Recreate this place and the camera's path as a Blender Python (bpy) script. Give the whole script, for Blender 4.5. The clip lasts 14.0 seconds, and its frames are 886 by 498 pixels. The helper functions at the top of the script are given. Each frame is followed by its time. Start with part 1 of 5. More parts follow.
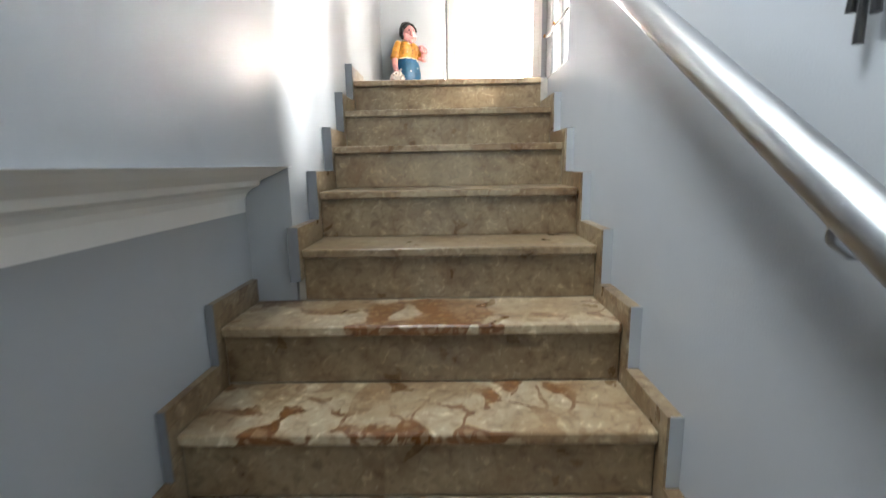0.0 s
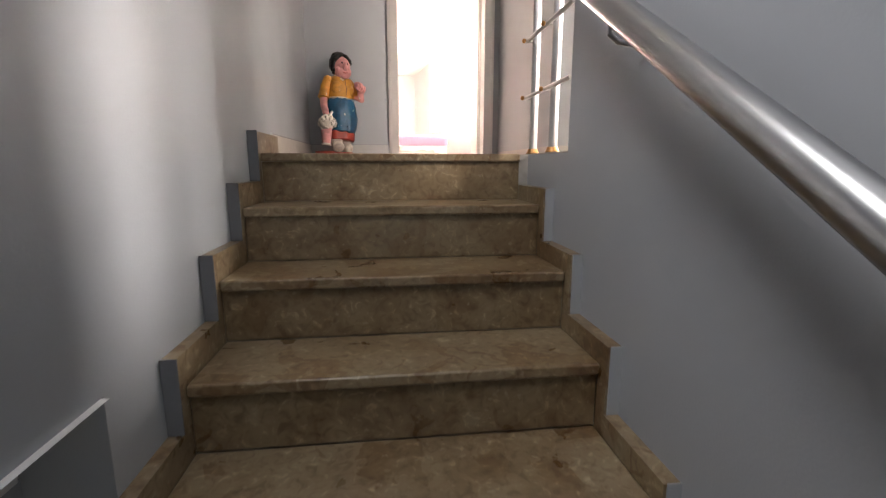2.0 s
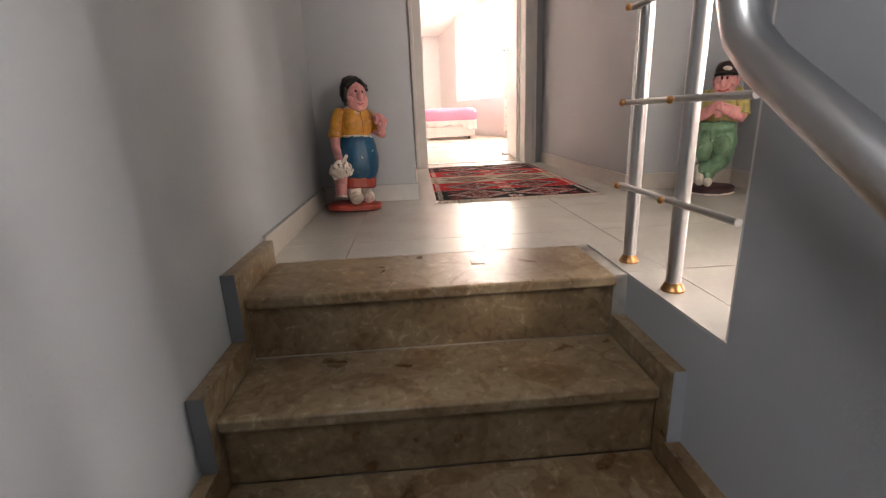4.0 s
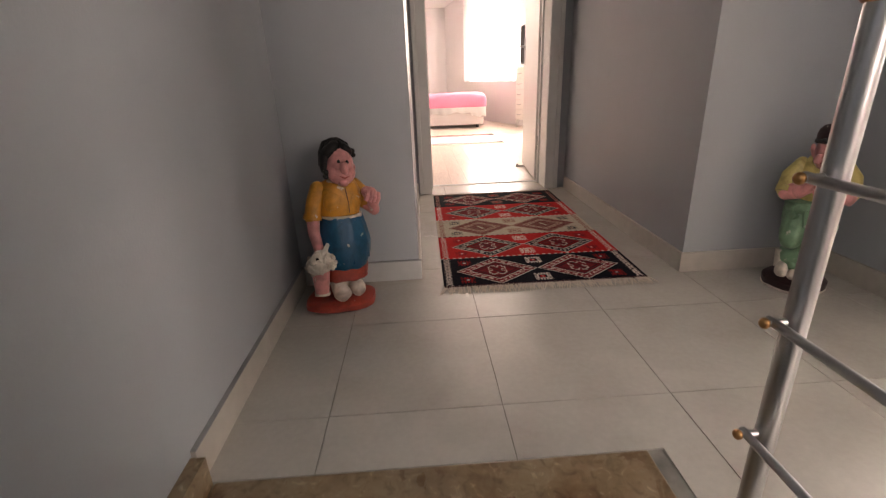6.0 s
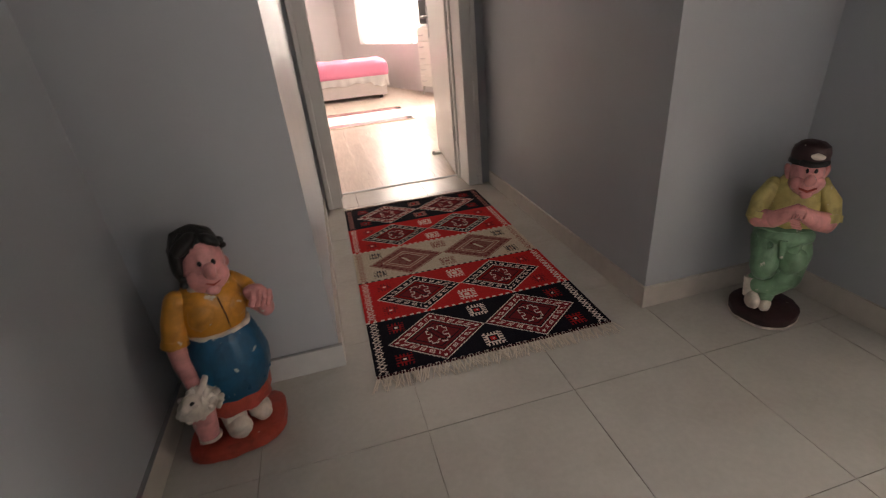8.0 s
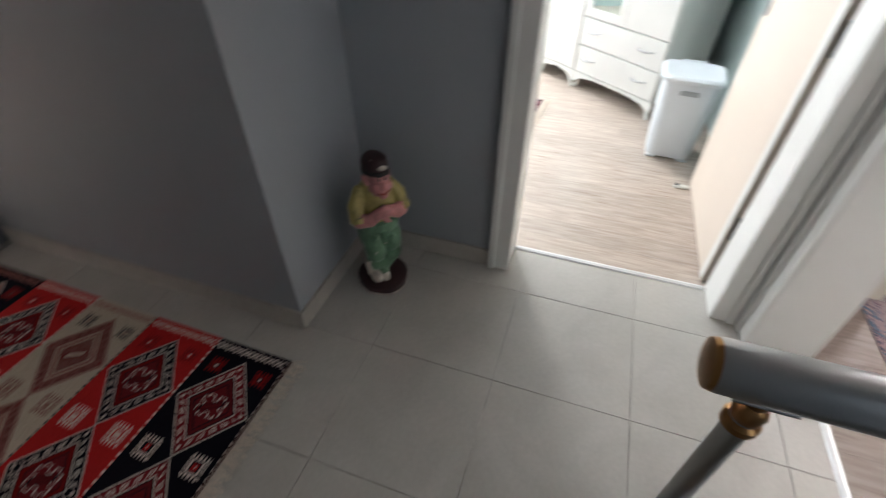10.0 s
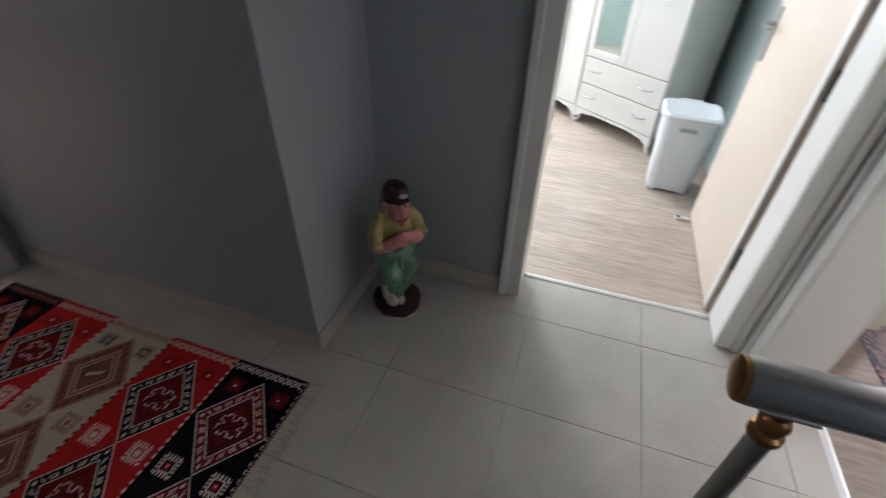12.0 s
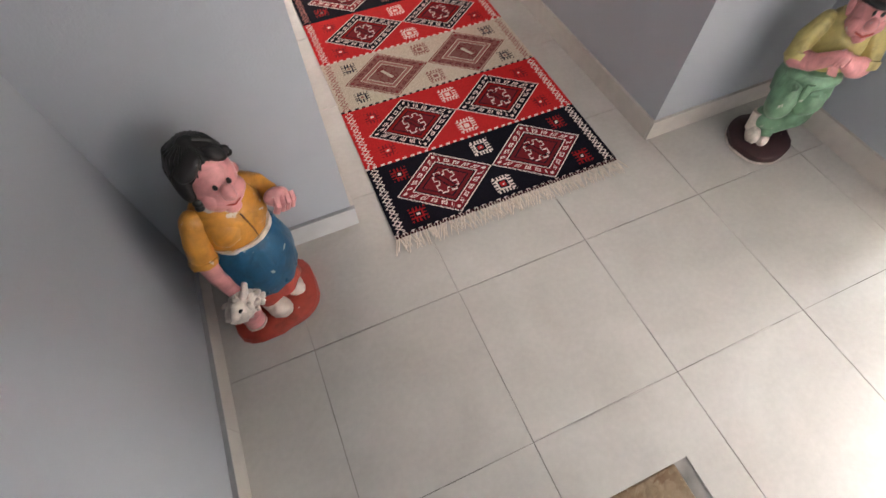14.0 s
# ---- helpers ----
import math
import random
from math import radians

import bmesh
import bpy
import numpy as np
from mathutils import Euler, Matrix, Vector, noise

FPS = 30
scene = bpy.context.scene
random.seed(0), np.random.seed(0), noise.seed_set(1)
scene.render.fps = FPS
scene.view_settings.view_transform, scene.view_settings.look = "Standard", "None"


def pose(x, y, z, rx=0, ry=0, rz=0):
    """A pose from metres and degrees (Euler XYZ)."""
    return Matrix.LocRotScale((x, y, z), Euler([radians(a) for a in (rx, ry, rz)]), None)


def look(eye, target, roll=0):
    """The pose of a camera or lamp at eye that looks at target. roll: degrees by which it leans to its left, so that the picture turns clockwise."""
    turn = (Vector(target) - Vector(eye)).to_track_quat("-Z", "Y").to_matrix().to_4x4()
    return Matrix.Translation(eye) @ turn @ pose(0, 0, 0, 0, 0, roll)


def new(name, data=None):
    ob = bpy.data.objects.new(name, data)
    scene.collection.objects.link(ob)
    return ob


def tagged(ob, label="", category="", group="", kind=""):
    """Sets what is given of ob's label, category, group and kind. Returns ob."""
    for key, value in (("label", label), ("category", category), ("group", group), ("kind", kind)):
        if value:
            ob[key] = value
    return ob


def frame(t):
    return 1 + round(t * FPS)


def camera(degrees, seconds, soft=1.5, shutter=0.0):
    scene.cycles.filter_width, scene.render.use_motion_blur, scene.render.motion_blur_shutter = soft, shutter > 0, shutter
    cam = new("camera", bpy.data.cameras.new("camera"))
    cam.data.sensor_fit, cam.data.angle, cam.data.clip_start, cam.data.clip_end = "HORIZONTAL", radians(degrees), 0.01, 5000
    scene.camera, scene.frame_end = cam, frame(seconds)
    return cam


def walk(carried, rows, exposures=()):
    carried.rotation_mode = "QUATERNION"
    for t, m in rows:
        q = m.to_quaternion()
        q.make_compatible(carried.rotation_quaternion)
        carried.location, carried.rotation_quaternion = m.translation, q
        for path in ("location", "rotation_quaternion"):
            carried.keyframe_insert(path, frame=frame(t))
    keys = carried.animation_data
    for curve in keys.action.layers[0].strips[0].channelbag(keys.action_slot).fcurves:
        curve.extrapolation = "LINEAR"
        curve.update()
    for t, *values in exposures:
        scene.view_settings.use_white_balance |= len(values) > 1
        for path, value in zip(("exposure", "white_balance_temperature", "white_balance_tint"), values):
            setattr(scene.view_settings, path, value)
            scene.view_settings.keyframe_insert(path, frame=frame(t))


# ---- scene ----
cam = camera(88.4, 14.0, 1.15, 0.35)
EXPOSURES = [(0, 4.12, 6900, 10), (0.5, 3.32, 6900, 11), (1, 3.05, 7000, 12), (1.5, 2.78, 7350, 17), (2.5, 2.2, 7550, 20), (3.2, 2.02, 7500, 20),
             (5.3, 1.57, 7700, 21), (6.5, 1.3, 7600, 22), (7.2, 1.27, 7500, 20), (9.5, 0.42, 6600, 13), (10, 0.5, 6300, 11),
             (10.5, 0.08, 6150, 11), (11, 0.03, 6000, 11), (11.5, -0.08, 6100, 12), (12, 0.22, 6200, 11),
             (13, 0.9, 6500, 13), (13.3, 1.5, 6500, 13), (13.6, 2.25, 6500, 14), (14, 2.52, 6600, 16)]
PATH = [
    (0, (0.491, -2.455, -0.435), (0.453, -0.488, -0.797), -1.1),
    (0.5, (0.537, -2.227, -0.314), (0.572, -0.249, -0.608), -0.3),
    (1, (0.526, -2.079, -0.258), (0.525, -0.11, -0.61), 1.1),
    (1.5, (0.423, -1.902, -0.082), (0.619, 0.05, -0.471), 0.6),
    (2, (0.451, -1.744, -0.044), (0.688, 0.209, -0.405), 0.0),
    (2.5, (0.467, -1.593, 0.128), (0.641, 0.356, -0.287), -0.6),
    (3, (0.442, -1.422, 0.241), (0.581, 0.514, -0.242), -1.6),
    (5.3, (0.471, -0.659, 0.649), (0.573, 1.228, -0.004), -2.7),
    (5.5, (0.481, -0.587, 0.682), (0.557, 1.295, 0.009), -1.8),
    (6, (0.482, -0.475, 0.807), (0.566, 1.395, 0.101), -2.3),
    (6.5, (0.467, -0.359, 0.873), (0.582, 1.496, 0.134), -5.6),
    (7, (0.491, -0.242, 0.963), (0.782, 1.551, 0.127), -3.8),
    (7.2, (0.519, -0.187, 0.964), (0.784, 1.609, 0.126), -4.7),
    (9.5, (0.581, 0.358, 1.314), (1.723, 1.378, 0.028), -2.7),
    (10, (0.661, 0.368, 1.413), (2.077, 0.846, 0.084), 0.3),
    (10.5, (0.674, 0.357, 1.424), (2.265, 0.257, 0.216), -0.9),
    (11, (0.646, 0.355, 1.438), (2.232, 0.142, 0.238), 1.1),
    (11.5, (0.616, 0.395, 1.423), (2.207, 0.393, 0.211), 3.3),
    (12, (0.585, 0.428, 1.45), (2.081, 0.91, 0.212), 1.7),
    (12.5, (0.513, 0.377, 1.414), (1.801, 1.267, 0.17), 1.9),
    (13, (0.444, 0.432, 1.343), (1.344, 1.505, -0.086), 0.8),
    (13.3, (0.43, 0.448, 1.321), (1.097, 1.534, -0.22), -0.5),
    (13.5, (0.4, 0.443, 1.285), (0.974, 1.489, -0.32), 0.8),
    (14, (0.405, 0.424, 1.26), (0.785, 1.361, -0.466), -1.7),
]
walk(cam, [(t, look(eye, target, roll)) for t, eye, target, roll in PATH], EXPOSURES)

# ---- daylight ----
world = bpy.data.worlds.new("world")
scene.world = world
world.use_nodes = True
sky = world.node_tree.nodes.new("ShaderNodeTexSky")
sky.sky_type, sky.sun_disc = "NISHITA", False
sky.sun_elevation, sky.sun_rotation = radians(38), radians(90)
world.node_tree.links.new(sky.outputs[0], world.node_tree.nodes["Background"].inputs[0])
world.node_tree.nodes["Background"].inputs[1].default_value = 0.1


def area(name, m, w, h, power, color, spread=180):
    lamp = bpy.data.lights.new(name, "AREA")
    lamp.shape, lamp.size, lamp.size_y, lamp.energy, lamp.color = "RECTANGLE", w, h, power, color
    lamp.spread = radians(spread)
    ob = new(name, lamp)
    ob.matrix_world = m
    return ob


sun = bpy.data.lights.new("sun", "SUN")
sun.energy, sun.angle, sun.color = 5.0, radians(0.5), (1.0, 0.95, 0.87)
sun_ob = new("sun", sun)
sun_ob.matrix_world = look((25.6, 0, 20), (0, 0, 0))
DAY = (1.0, 0.97, 0.94)
WARM_DAY = (1.0, 0.93, 0.88)
COOL_DAY = (0.93, 0.97, 1.0)
area("window_light_far_room", look((2.00, 8.20, 1.45), (0.94, 7.83, 1.2)), 1.45, 1.4, 92.0, WARM_DAY)
# Side light of the far room is added, in an opening out of view.
area("added_light_far_room_side", look((2.76, 5.75, 1.5), (0.2, 5.2, 0.5)), 0.75, 1.5, 60.0, WARM_DAY)
area("window_light_wardrobe_room", look((3.7, 2.85, 1.55), (3.7, 1.0, 0.7)), 1.6, 1.4, 44.0, COOL_DAY)
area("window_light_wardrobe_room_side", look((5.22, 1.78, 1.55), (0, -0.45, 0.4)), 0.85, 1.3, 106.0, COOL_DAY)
area("window_light_pink_room", look((4.97, -2.05, 1.5), (1.5, -1.0, 0.6)), 1.2, 1.5, 95.0, DAY)
area("window_light_pink_room_back", look((3.3, -3.47, 1.5), (2.6, -1.2, 0.9)), 1.0, 1.4, 36.0, DAY)
# Added source high on the west wall, out of view, to brighten the stairs.
area("stairwell_added_light", look((0.01, -1.8, 1.85), (1.0, -1.72, 0.95)), 1.25, 0.85, 6.2, (0.80, 0.91, 1.0), 130)

# Weak fill light added behind the lower flight, with no known source there.
area("stairwell_lower_fill", look((0.5, -4.38, -0.4), (0.5, -1.0, -0.5)), 0.7, 0.9, 0.3, (0.90, 0.95, 1.0))

# ---- materials ----


class Mat:
    """A material whose nodes are added one by one."""

    def __init__(self, name, rough=0.5, metal=0.0, color=(0.5, 0.5, 0.5)):
        self.m = bpy.data.materials.new(name)
        self.m.use_nodes = True
        self.t = self.m.node_tree
        self.b = self.t.nodes["Principled BSDF"]
        self.b.inputs["Roughness"].default_value = rough
        self.b.inputs["Metallic"].default_value = metal
        self.b.inputs["Base Color"].default_value = (*color, 1)
        self.co = None

    def add(self, kind, **values):
        n = self.t.nodes.new(kind)
        for k, v in values.items():
            n.inputs[k.replace("_", " ")].default_value = v
        return n

    def link(self, a, b):
        self.t.links.new(a, b)

    def coords(self, scale=(1, 1, 1)):
        if self.co is None:
            self.co = self.add("ShaderNodeTexCoord")
        mp = self.add("ShaderNodeMapping")
        mp.inputs["Scale"].default_value = scale
        self.link(self.co.outputs["Object"], mp.inputs["Vector"])
        return mp.outputs[0]

    def noise(self, scale, detail=4, stretch=(1, 1, 1), distort=0.0):
        n = self.add("ShaderNodeTexNoise", Scale=scale, Detail=detail, Distortion=distort)
        self.link(self.coords(stretch), n.inputs["Vector"])
        return n.outputs["Fac"]

    def ramp(self, fac, stops):
        r = self.add("ShaderNodeValToRGB")
        els = r.color_ramp.elements
        while len(els) < len(stops):
            els.new(0.5)
        for e, (p, c) in zip(els, stops):
            e.position, e.color = p, (*c, 1)
        self.link(fac, r.inputs[0])
        return r.outputs[0]

    def mix(self, a, b, fac, how="MIX"):
        n = self.t.nodes.new("ShaderNodeMix")
        n.data_type, n.blend_type = "RGBA", how
        for sock, v in ((0, fac), (6, a), (7, b)):
            if isinstance(v, (int, float)):
                n.inputs[sock].default_value = v
            elif isinstance(v, tuple):
                n.inputs[sock].default_value = (*v, 1)
            else:
                self.link(v, n.inputs[sock])
        return n.outputs[2]

    def color(self, sock):
        self.link(sock, self.b.inputs["Base Color"])

    def rough(self, fac, lo, hi):
        r = self.add("ShaderNodeMapRange")
        r.inputs["To Min"].default_value, r.inputs["To Max"].default_value = lo, hi
        self.link(fac, r.inputs["Value"])
        self.link(r.outputs[0], self.b.inputs["Roughness"])

    def bump(self, fac, strength=0.2, distance=0.002):
        n = self.add("ShaderNodeBump", Strength=strength, Distance=distance)
        self.link(fac, n.inputs["Height"])
        self.link(n.outputs[0], self.b.inputs["Normal"])


def plain(name, color, rough=0.5, metal=0.0, vary=0.12, grain=40, bump=0.15, distance=0.001, gloss=0.5):
    """Colour with fine grain and slow stains."""
    m = Mat(name, rough, metal, color)
    m.b.inputs["Specular IOR Level"].default_value = gloss
    fine, slow = m.noise(grain, 5), m.noise(3.1, 3)
    dark = tuple(c * (1 - vary) for c in color)
    lite = tuple(min(1, c * (1 + vary * 0.6)) for c in color)
    m.color(m.mix(m.ramp(slow, [(0.3, dark), (0.7, lite)]), m.ramp(fine, [(0.3, dark), (0.7, lite)]), 0.4))
    m.rough(fine, max(0.02, rough - 0.06), min(1, rough + 0.08))
    if bump:
        m.bump(fine, bump, distance)
    return m.m


def wall_paint(name, color):
    m = Mat(name, 0.45, 0, color)
    roller, slow, dirt = m.noise(160, 3), m.noise(1.4, 3), m.noise(7, 6)
    base = m.ramp(slow, [(0.3, tuple(c * 0.95 for c in color)), (0.7, color)])
    m.color(m.mix(base, tuple(c * 0.8 for c in color), m.ramp(dirt, [(0.62, (0, 0, 0)), (0.8, (0.25, 0.25, 0.25))])))
    m.rough(dirt, 0.36, 0.5)
    bumps = m.add("ShaderNodeMath")
    bumps.operation = "ADD"
    m.link(roller, bumps.inputs[0])
    m.link(m.noise(9, 2), bumps.inputs[1])
    m.bump(bumps.outputs[0], 0.25, 0.0015)
    return m.m


def marble(name, patch, tone=1.0):
    m = Mat(name, 0.3)
    cloud = m.noise(9, 8, distort=0.6)
    big = m.noise(3.0, 6, distort=1.0)
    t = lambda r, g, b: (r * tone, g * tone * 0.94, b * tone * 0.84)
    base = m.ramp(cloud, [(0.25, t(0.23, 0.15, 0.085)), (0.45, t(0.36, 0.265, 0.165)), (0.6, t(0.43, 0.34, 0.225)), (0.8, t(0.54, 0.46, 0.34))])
    warp = m.add("ShaderNodeTexNoise", Scale=7.0, Detail=6.0)
    m.link(m.coords(), warp.inputs["Vector"])
    shift = m.add("ShaderNodeVectorMath")
    shift.operation = "MULTIPLY_ADD"
    m.link(warp.outputs["Color"], shift.inputs[0])
    shift.inputs[1].default_value = (0.13, 0.13, 0.13)
    m.link(m.coords(), shift.inputs[2])
    big_stone = m.add("ShaderNodeTexVoronoi", Scale=9.0)
    big_stone.feature = "DISTANCE_TO_EDGE"
    small_stone = m.add("ShaderNodeTexVoronoi", Scale=26.0)
    small_stone.feature = "DISTANCE_TO_EDGE"
    tone_of = m.add("ShaderNodeTexVoronoi", Scale=9.0)
    for v in (big_stone, small_stone, tone_of):
        m.link(shift.outputs[0], v.inputs["Vector"])
    matrix = m.noise(4.6, 5, distort=1.1)
    brown_zone = m.ramp(matrix, [(0.485, (0, 0, 0)), (0.50, (1, 1, 1))])
    cell = m.ramp(m.mix((0, 0, 0), tone_of.outputs["Color"], 1.0), [(0.5, (0, 0, 0)), (0.52, (1, 1, 1))])
    stones = m.ramp(big_stone.outputs["Distance"], [(0.03, (0, 0, 0)), (0.055, (1, 1, 1))])
    chips = m.ramp(small_stone.outputs["Distance"], [(0.16, (0, 0, 0)), (0.22, (1, 1, 1))])
    stone = m.mix(stones, cell, 1.0, "MULTIPLY")
    stone = m.mix(stone, chips, 0.35, "LIGHTEN")
    rust = m.mix(t(0.15, 0.055, 0.014), t(0.26, 0.12, 0.040), cloud)
    cream = m.mix(t(0.60, 0.53, 0.42), t(0.44, 0.36, 0.26), m.noise(18, 5))
    brown = m.mix(cream, m.mix(rust, cream, stone), brown_zone)
    seams = m.ramp(big_stone.outputs["Distance"], [(0.0, (0.35, 0.35, 0.35)), (0.01, (0, 0, 0))])
    brown = m.mix(brown, t(0.28, 0.17, 0.09), seams)
    col = m.mix(base, brown, m.mix((0, 0, 0), m.ramp(big, [(0.40, (0.25, 0.25, 0.25)), (0.5, (1, 1, 1))]), patch))
    spots = m.noise(42, 3)
    col = m.mix(col, t(0.62, 0.55, 0.45), m.ramp(spots, [(0.66, (0, 0, 0)), (0.72, (0.5, 0.5, 0.5))]))
    speck = m.ramp(m.noise(34, 7, distort=0.9), [(0.30, (0.66, 0.58, 0.52)), (0.47, (0.99, 0.94, 0.90)), (0.60, (1.05, 1.05, 1.05)), (0.72, (1.7, 1.75, 1.8))])
    m.color(m.mix(col, speck, 1.0, "MULTIPLY"))
    m.rough(cloud, 0.2, 0.42)
    m.bump(spots, 0.1, 0.001)
    return m.m


def tile_paint():
    m = Mat("beige_floor_tile", 0.3)
    slow, fine = m.noise(4.5, 7, distort=0.8), m.noise(60, 4)
    info = m.add("ShaderNodeObjectInfo")
    base = m.ramp(slow, [(0.3, (0.425, 0.40, 0.365)), (0.52, (0.485, 0.465, 0.43)), (0.7, (0.54, 0.52, 0.485))])
    base = m.mix(base, m.ramp(fine, [(0.35, (0.40, 0.37, 0.33)), (0.7, (0.53, 0.50, 0.45))]), 0.3)
    base = m.mix(base, m.ramp(info.outputs["Random"], [(0, (0.44, 0.41, 0.36)), (1, (0.50, 0.47, 0.42))]), 0.3)
    m.color(base)
    m.b.inputs["Roughness"].default_value = 0.27
    m.bump(fine, 0.05, 0.0005)
    return m.m


def laminate(name, dark, lite):
    m = Mat(name, 0.32)
    info = m.add("ShaderNodeObjectInfo")
    grain = m.noise(5, 8, stretch=(9, 0.9, 1), distort=0.6)
    fine = m.noise(16, 5, stretch=(7, 0.7, 1), distort=0.4)
    base = m.ramp(grain, [(0.3, dark), (0.5, tuple((a + b) / 2 for a, b in zip(dark, lite))), (0.68, lite)])
    base = m.mix(base, m.ramp(fine, [(0.35, dark), (0.65, lite)]), 0.3)
    tint = m.ramp(info.outputs["Random"], [(0, (0.90, 0.89, 0.88)), (1, (1.06, 1.05, 1.04))])
    m.color(m.mix(base, tint, 1.0, "MULTIPLY"))
    m.rough(grain, 0.22, 0.4)
    m.bump(fine, 0.1, 0.0008)
    return m.m


def woven(name, rough=0.95):
    m = Mat(name, rough)
    m.b.inputs["Specular IOR Level"].default_value = 0.08
    at = m.add("ShaderNodeVertexColor")
    at.layer_name = "weave"
    fuzz = m.noise(350, 3)
    m.color(m.mix(at.outputs[0], m.ramp(fuzz, [(0.3, (0.72, 0.72, 0.72)), (0.7, (1.15, 1.15, 1.15))]), 0.8, "MULTIPLY"))
    m.bump(fuzz, 0.6, 0.003)
    return m.m


def cloth(name, color, rough=0.85, weave=300):
    return plain(name, color, rough, 0, 0.1, weave, 0.35, 0.002, 0.12)


def sheer(name, color):
    m = Mat(name, 0.9, 0, color)
    tr = m.add("ShaderNodeBsdfTranslucent")
    tr.inputs[0].default_value = (*color, 1)
    clear = m.add("ShaderNodeBsdfTransparent")
    a, b = m.add("ShaderNodeMixShader"), m.add("ShaderNodeMixShader")
    a.inputs[0].default_value, b.inputs[0].default_value = 0.6, 0.35
    m.link(m.b.outputs[0], a.inputs[1])
    m.link(tr.outputs[0], a.inputs[2])
    m.link(a.outputs[0], b.inputs[1])
    m.link(clear.outputs[0], b.inputs[2])
    m.link(b.outputs[0], m.t.nodes["Material Output"].inputs[0])
    return m.m


def glass(name, color=(0.9, 0.95, 0.93), rough=0.02):
    m = Mat(name, rough, 0, color)
    m.b.inputs["Transmission Weight"].default_value = 1.0
    return m.m


PAINT = wall_paint("grey_blue_wall_paint", (0.36, 0.378, 0.40))
PAINT_WARM = wall_paint("pale_grey_wall_paint", (0.60, 0.58, 0.58))
PAINT_TEAL = wall_paint("grey_green_wall_paint", (0.42, 0.50, 0.49))
CEIL = wall_paint("white_ceiling_paint", (0.80, 0.80, 0.79))
MARBLE = marble("beige_marble", 0.4, 0.55)
BRECCIA = marble("brown_and_cream_breccia_marble", 1.0, 0.72)
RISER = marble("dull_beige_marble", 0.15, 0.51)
TILE = tile_paint()
def grout():
    m = Mat("worn_floor_grout", 0.9)
    m.color(m.ramp(m.noise(2.6, 5, distort=0.5), [(0.36, (0.13, 0.12, 0.11)), (0.47, (0.33, 0.31, 0.28)), (0.58, (0.56, 0.52, 0.47))]))
    m.bump(m.noise(90, 3), 0.3, 0.001)
    return m.m


GROUT = grout()
SKIRT = plain("beige_tile_skirting", (0.48, 0.44, 0.39), 0.4, 0, 0.15, 25)
GREY_SKIRT = plain("grey_white_tile_skirting", (0.44, 0.44, 0.43), 0.35, 0, 0.1, 25)
SKIRT_PAINT = plain("grey_painted_edge", (0.16, 0.165, 0.18), 0.6, 0, 0.1, 60)
LINE_PAINT = plain("grey_sealant_line", (0.30, 0.30, 0.30), 0.6, 0, 0.25, 30)
DOORPAINT = plain("white_door_lacquer", (0.74, 0.73, 0.70), 0.35, 0, 0.03, 8, 0.05)
LEAFPAINT = plain("cream_door_lacquer", (0.66, 0.56, 0.47), 0.4, 0, 0.05, 30, 0.2)
STEEL = plain("brushed_steel", (0.44, 0.44, 0.445), 0.3, 1.0, 0.05, 14, 0)
BRASS = plain("polished_brass", (0.38, 0.20, 0.08), 0.3, 1.0, 0.2, 60, 0)
BLACK = plain("black_plastic", (0.015, 0.015, 0.017), 0.3, 0, 0.2, 60, 0)
LAM_A = laminate("light_oak_laminate", (0.36, 0.28, 0.225), (0.58, 0.50, 0.43))
LAM_B = laminate("greyish_oak_laminate", (0.20, 0.145, 0.12), (0.36, 0.29, 0.25))
WOVEN = woven("woven_wool")
KNOTS = cloth("dark_wine_wool", (0.05, 0.008, 0.012))
FRINGE = cloth("cream_cotton_fringe", (0.66, 0.58, 0.49))
WHITEWOOD = plain("white_furniture_lacquer", (0.72, 0.71, 0.67), 0.35, 0, 0.04, 6, 0.05)
CREAMWOOD = plain("cream_furniture_laminate", (0.72, 0.67, 0.57), 0.4, 0, 0.05, 12, 0.05)
MIRROR = Mat("mirror_glass", 0.03, 1.0, (0.62, 0.70, 0.68)).m
PLASTIC = plain("white_woven_plastic", (0.74, 0.77, 0.80), 0.4, 0, 0.04, 90, 0.5, 0.002)
GREYPLASTIC = plain("grey_plastic", (0.40, 0.42, 0.44), 0.4)
PINK = cloth("pink_cotton_sheet", (0.42, 0.018, 0.075))
PINKCOVER = cloth("rose_pink_crinkled_bedspread", (0.56, 0.12, 0.26))
BEDBASE = cloth("pale_beige_upholstery", (0.48, 0.42, 0.40))
BLANKET = cloth("rose_blanket", (0.62, 0.20, 0.29))
WHITECLOTH = cloth("white_cotton", (0.80, 0.77, 0.74))
REDCLOTH = cloth("red_velvet", (0.23, 0.004, 0.010), 0.8)
CURTAIN = sheer("white_sheer_curtain", (0.9, 0.89, 0.88))
PANE = glass("window_glass")
# statue paints, chipped down to the plaster


def chipped(name, color, rough=0.35, amount=0.68):
    m = Mat(name, rough, 0, color)
    streak, fine, chip = m.noise(16, 6, distort=0.8), m.noise(55, 4), m.noise(34, 7)
    dark = tuple(c * 0.62 for c in color)
    lite = tuple(min(1, c * 1.12) for c in color)
    base = m.mix(m.ramp(streak, [(0.35, dark), (0.58, lite)]), m.ramp(fine, [(0.3, dark), (0.6, lite)]), 0.3)
    m.color(m.mix(base, (0.62, 0.56, 0.48), m.ramp(chip, [(amount, (0, 0, 0)), (amount + 0.03, (0.8, 0.8, 0.8))])))
    m.rough(streak, rough - 0.1, rough + 0.15)
    m.bump(streak, 0.5, 0.006)
    return m.m


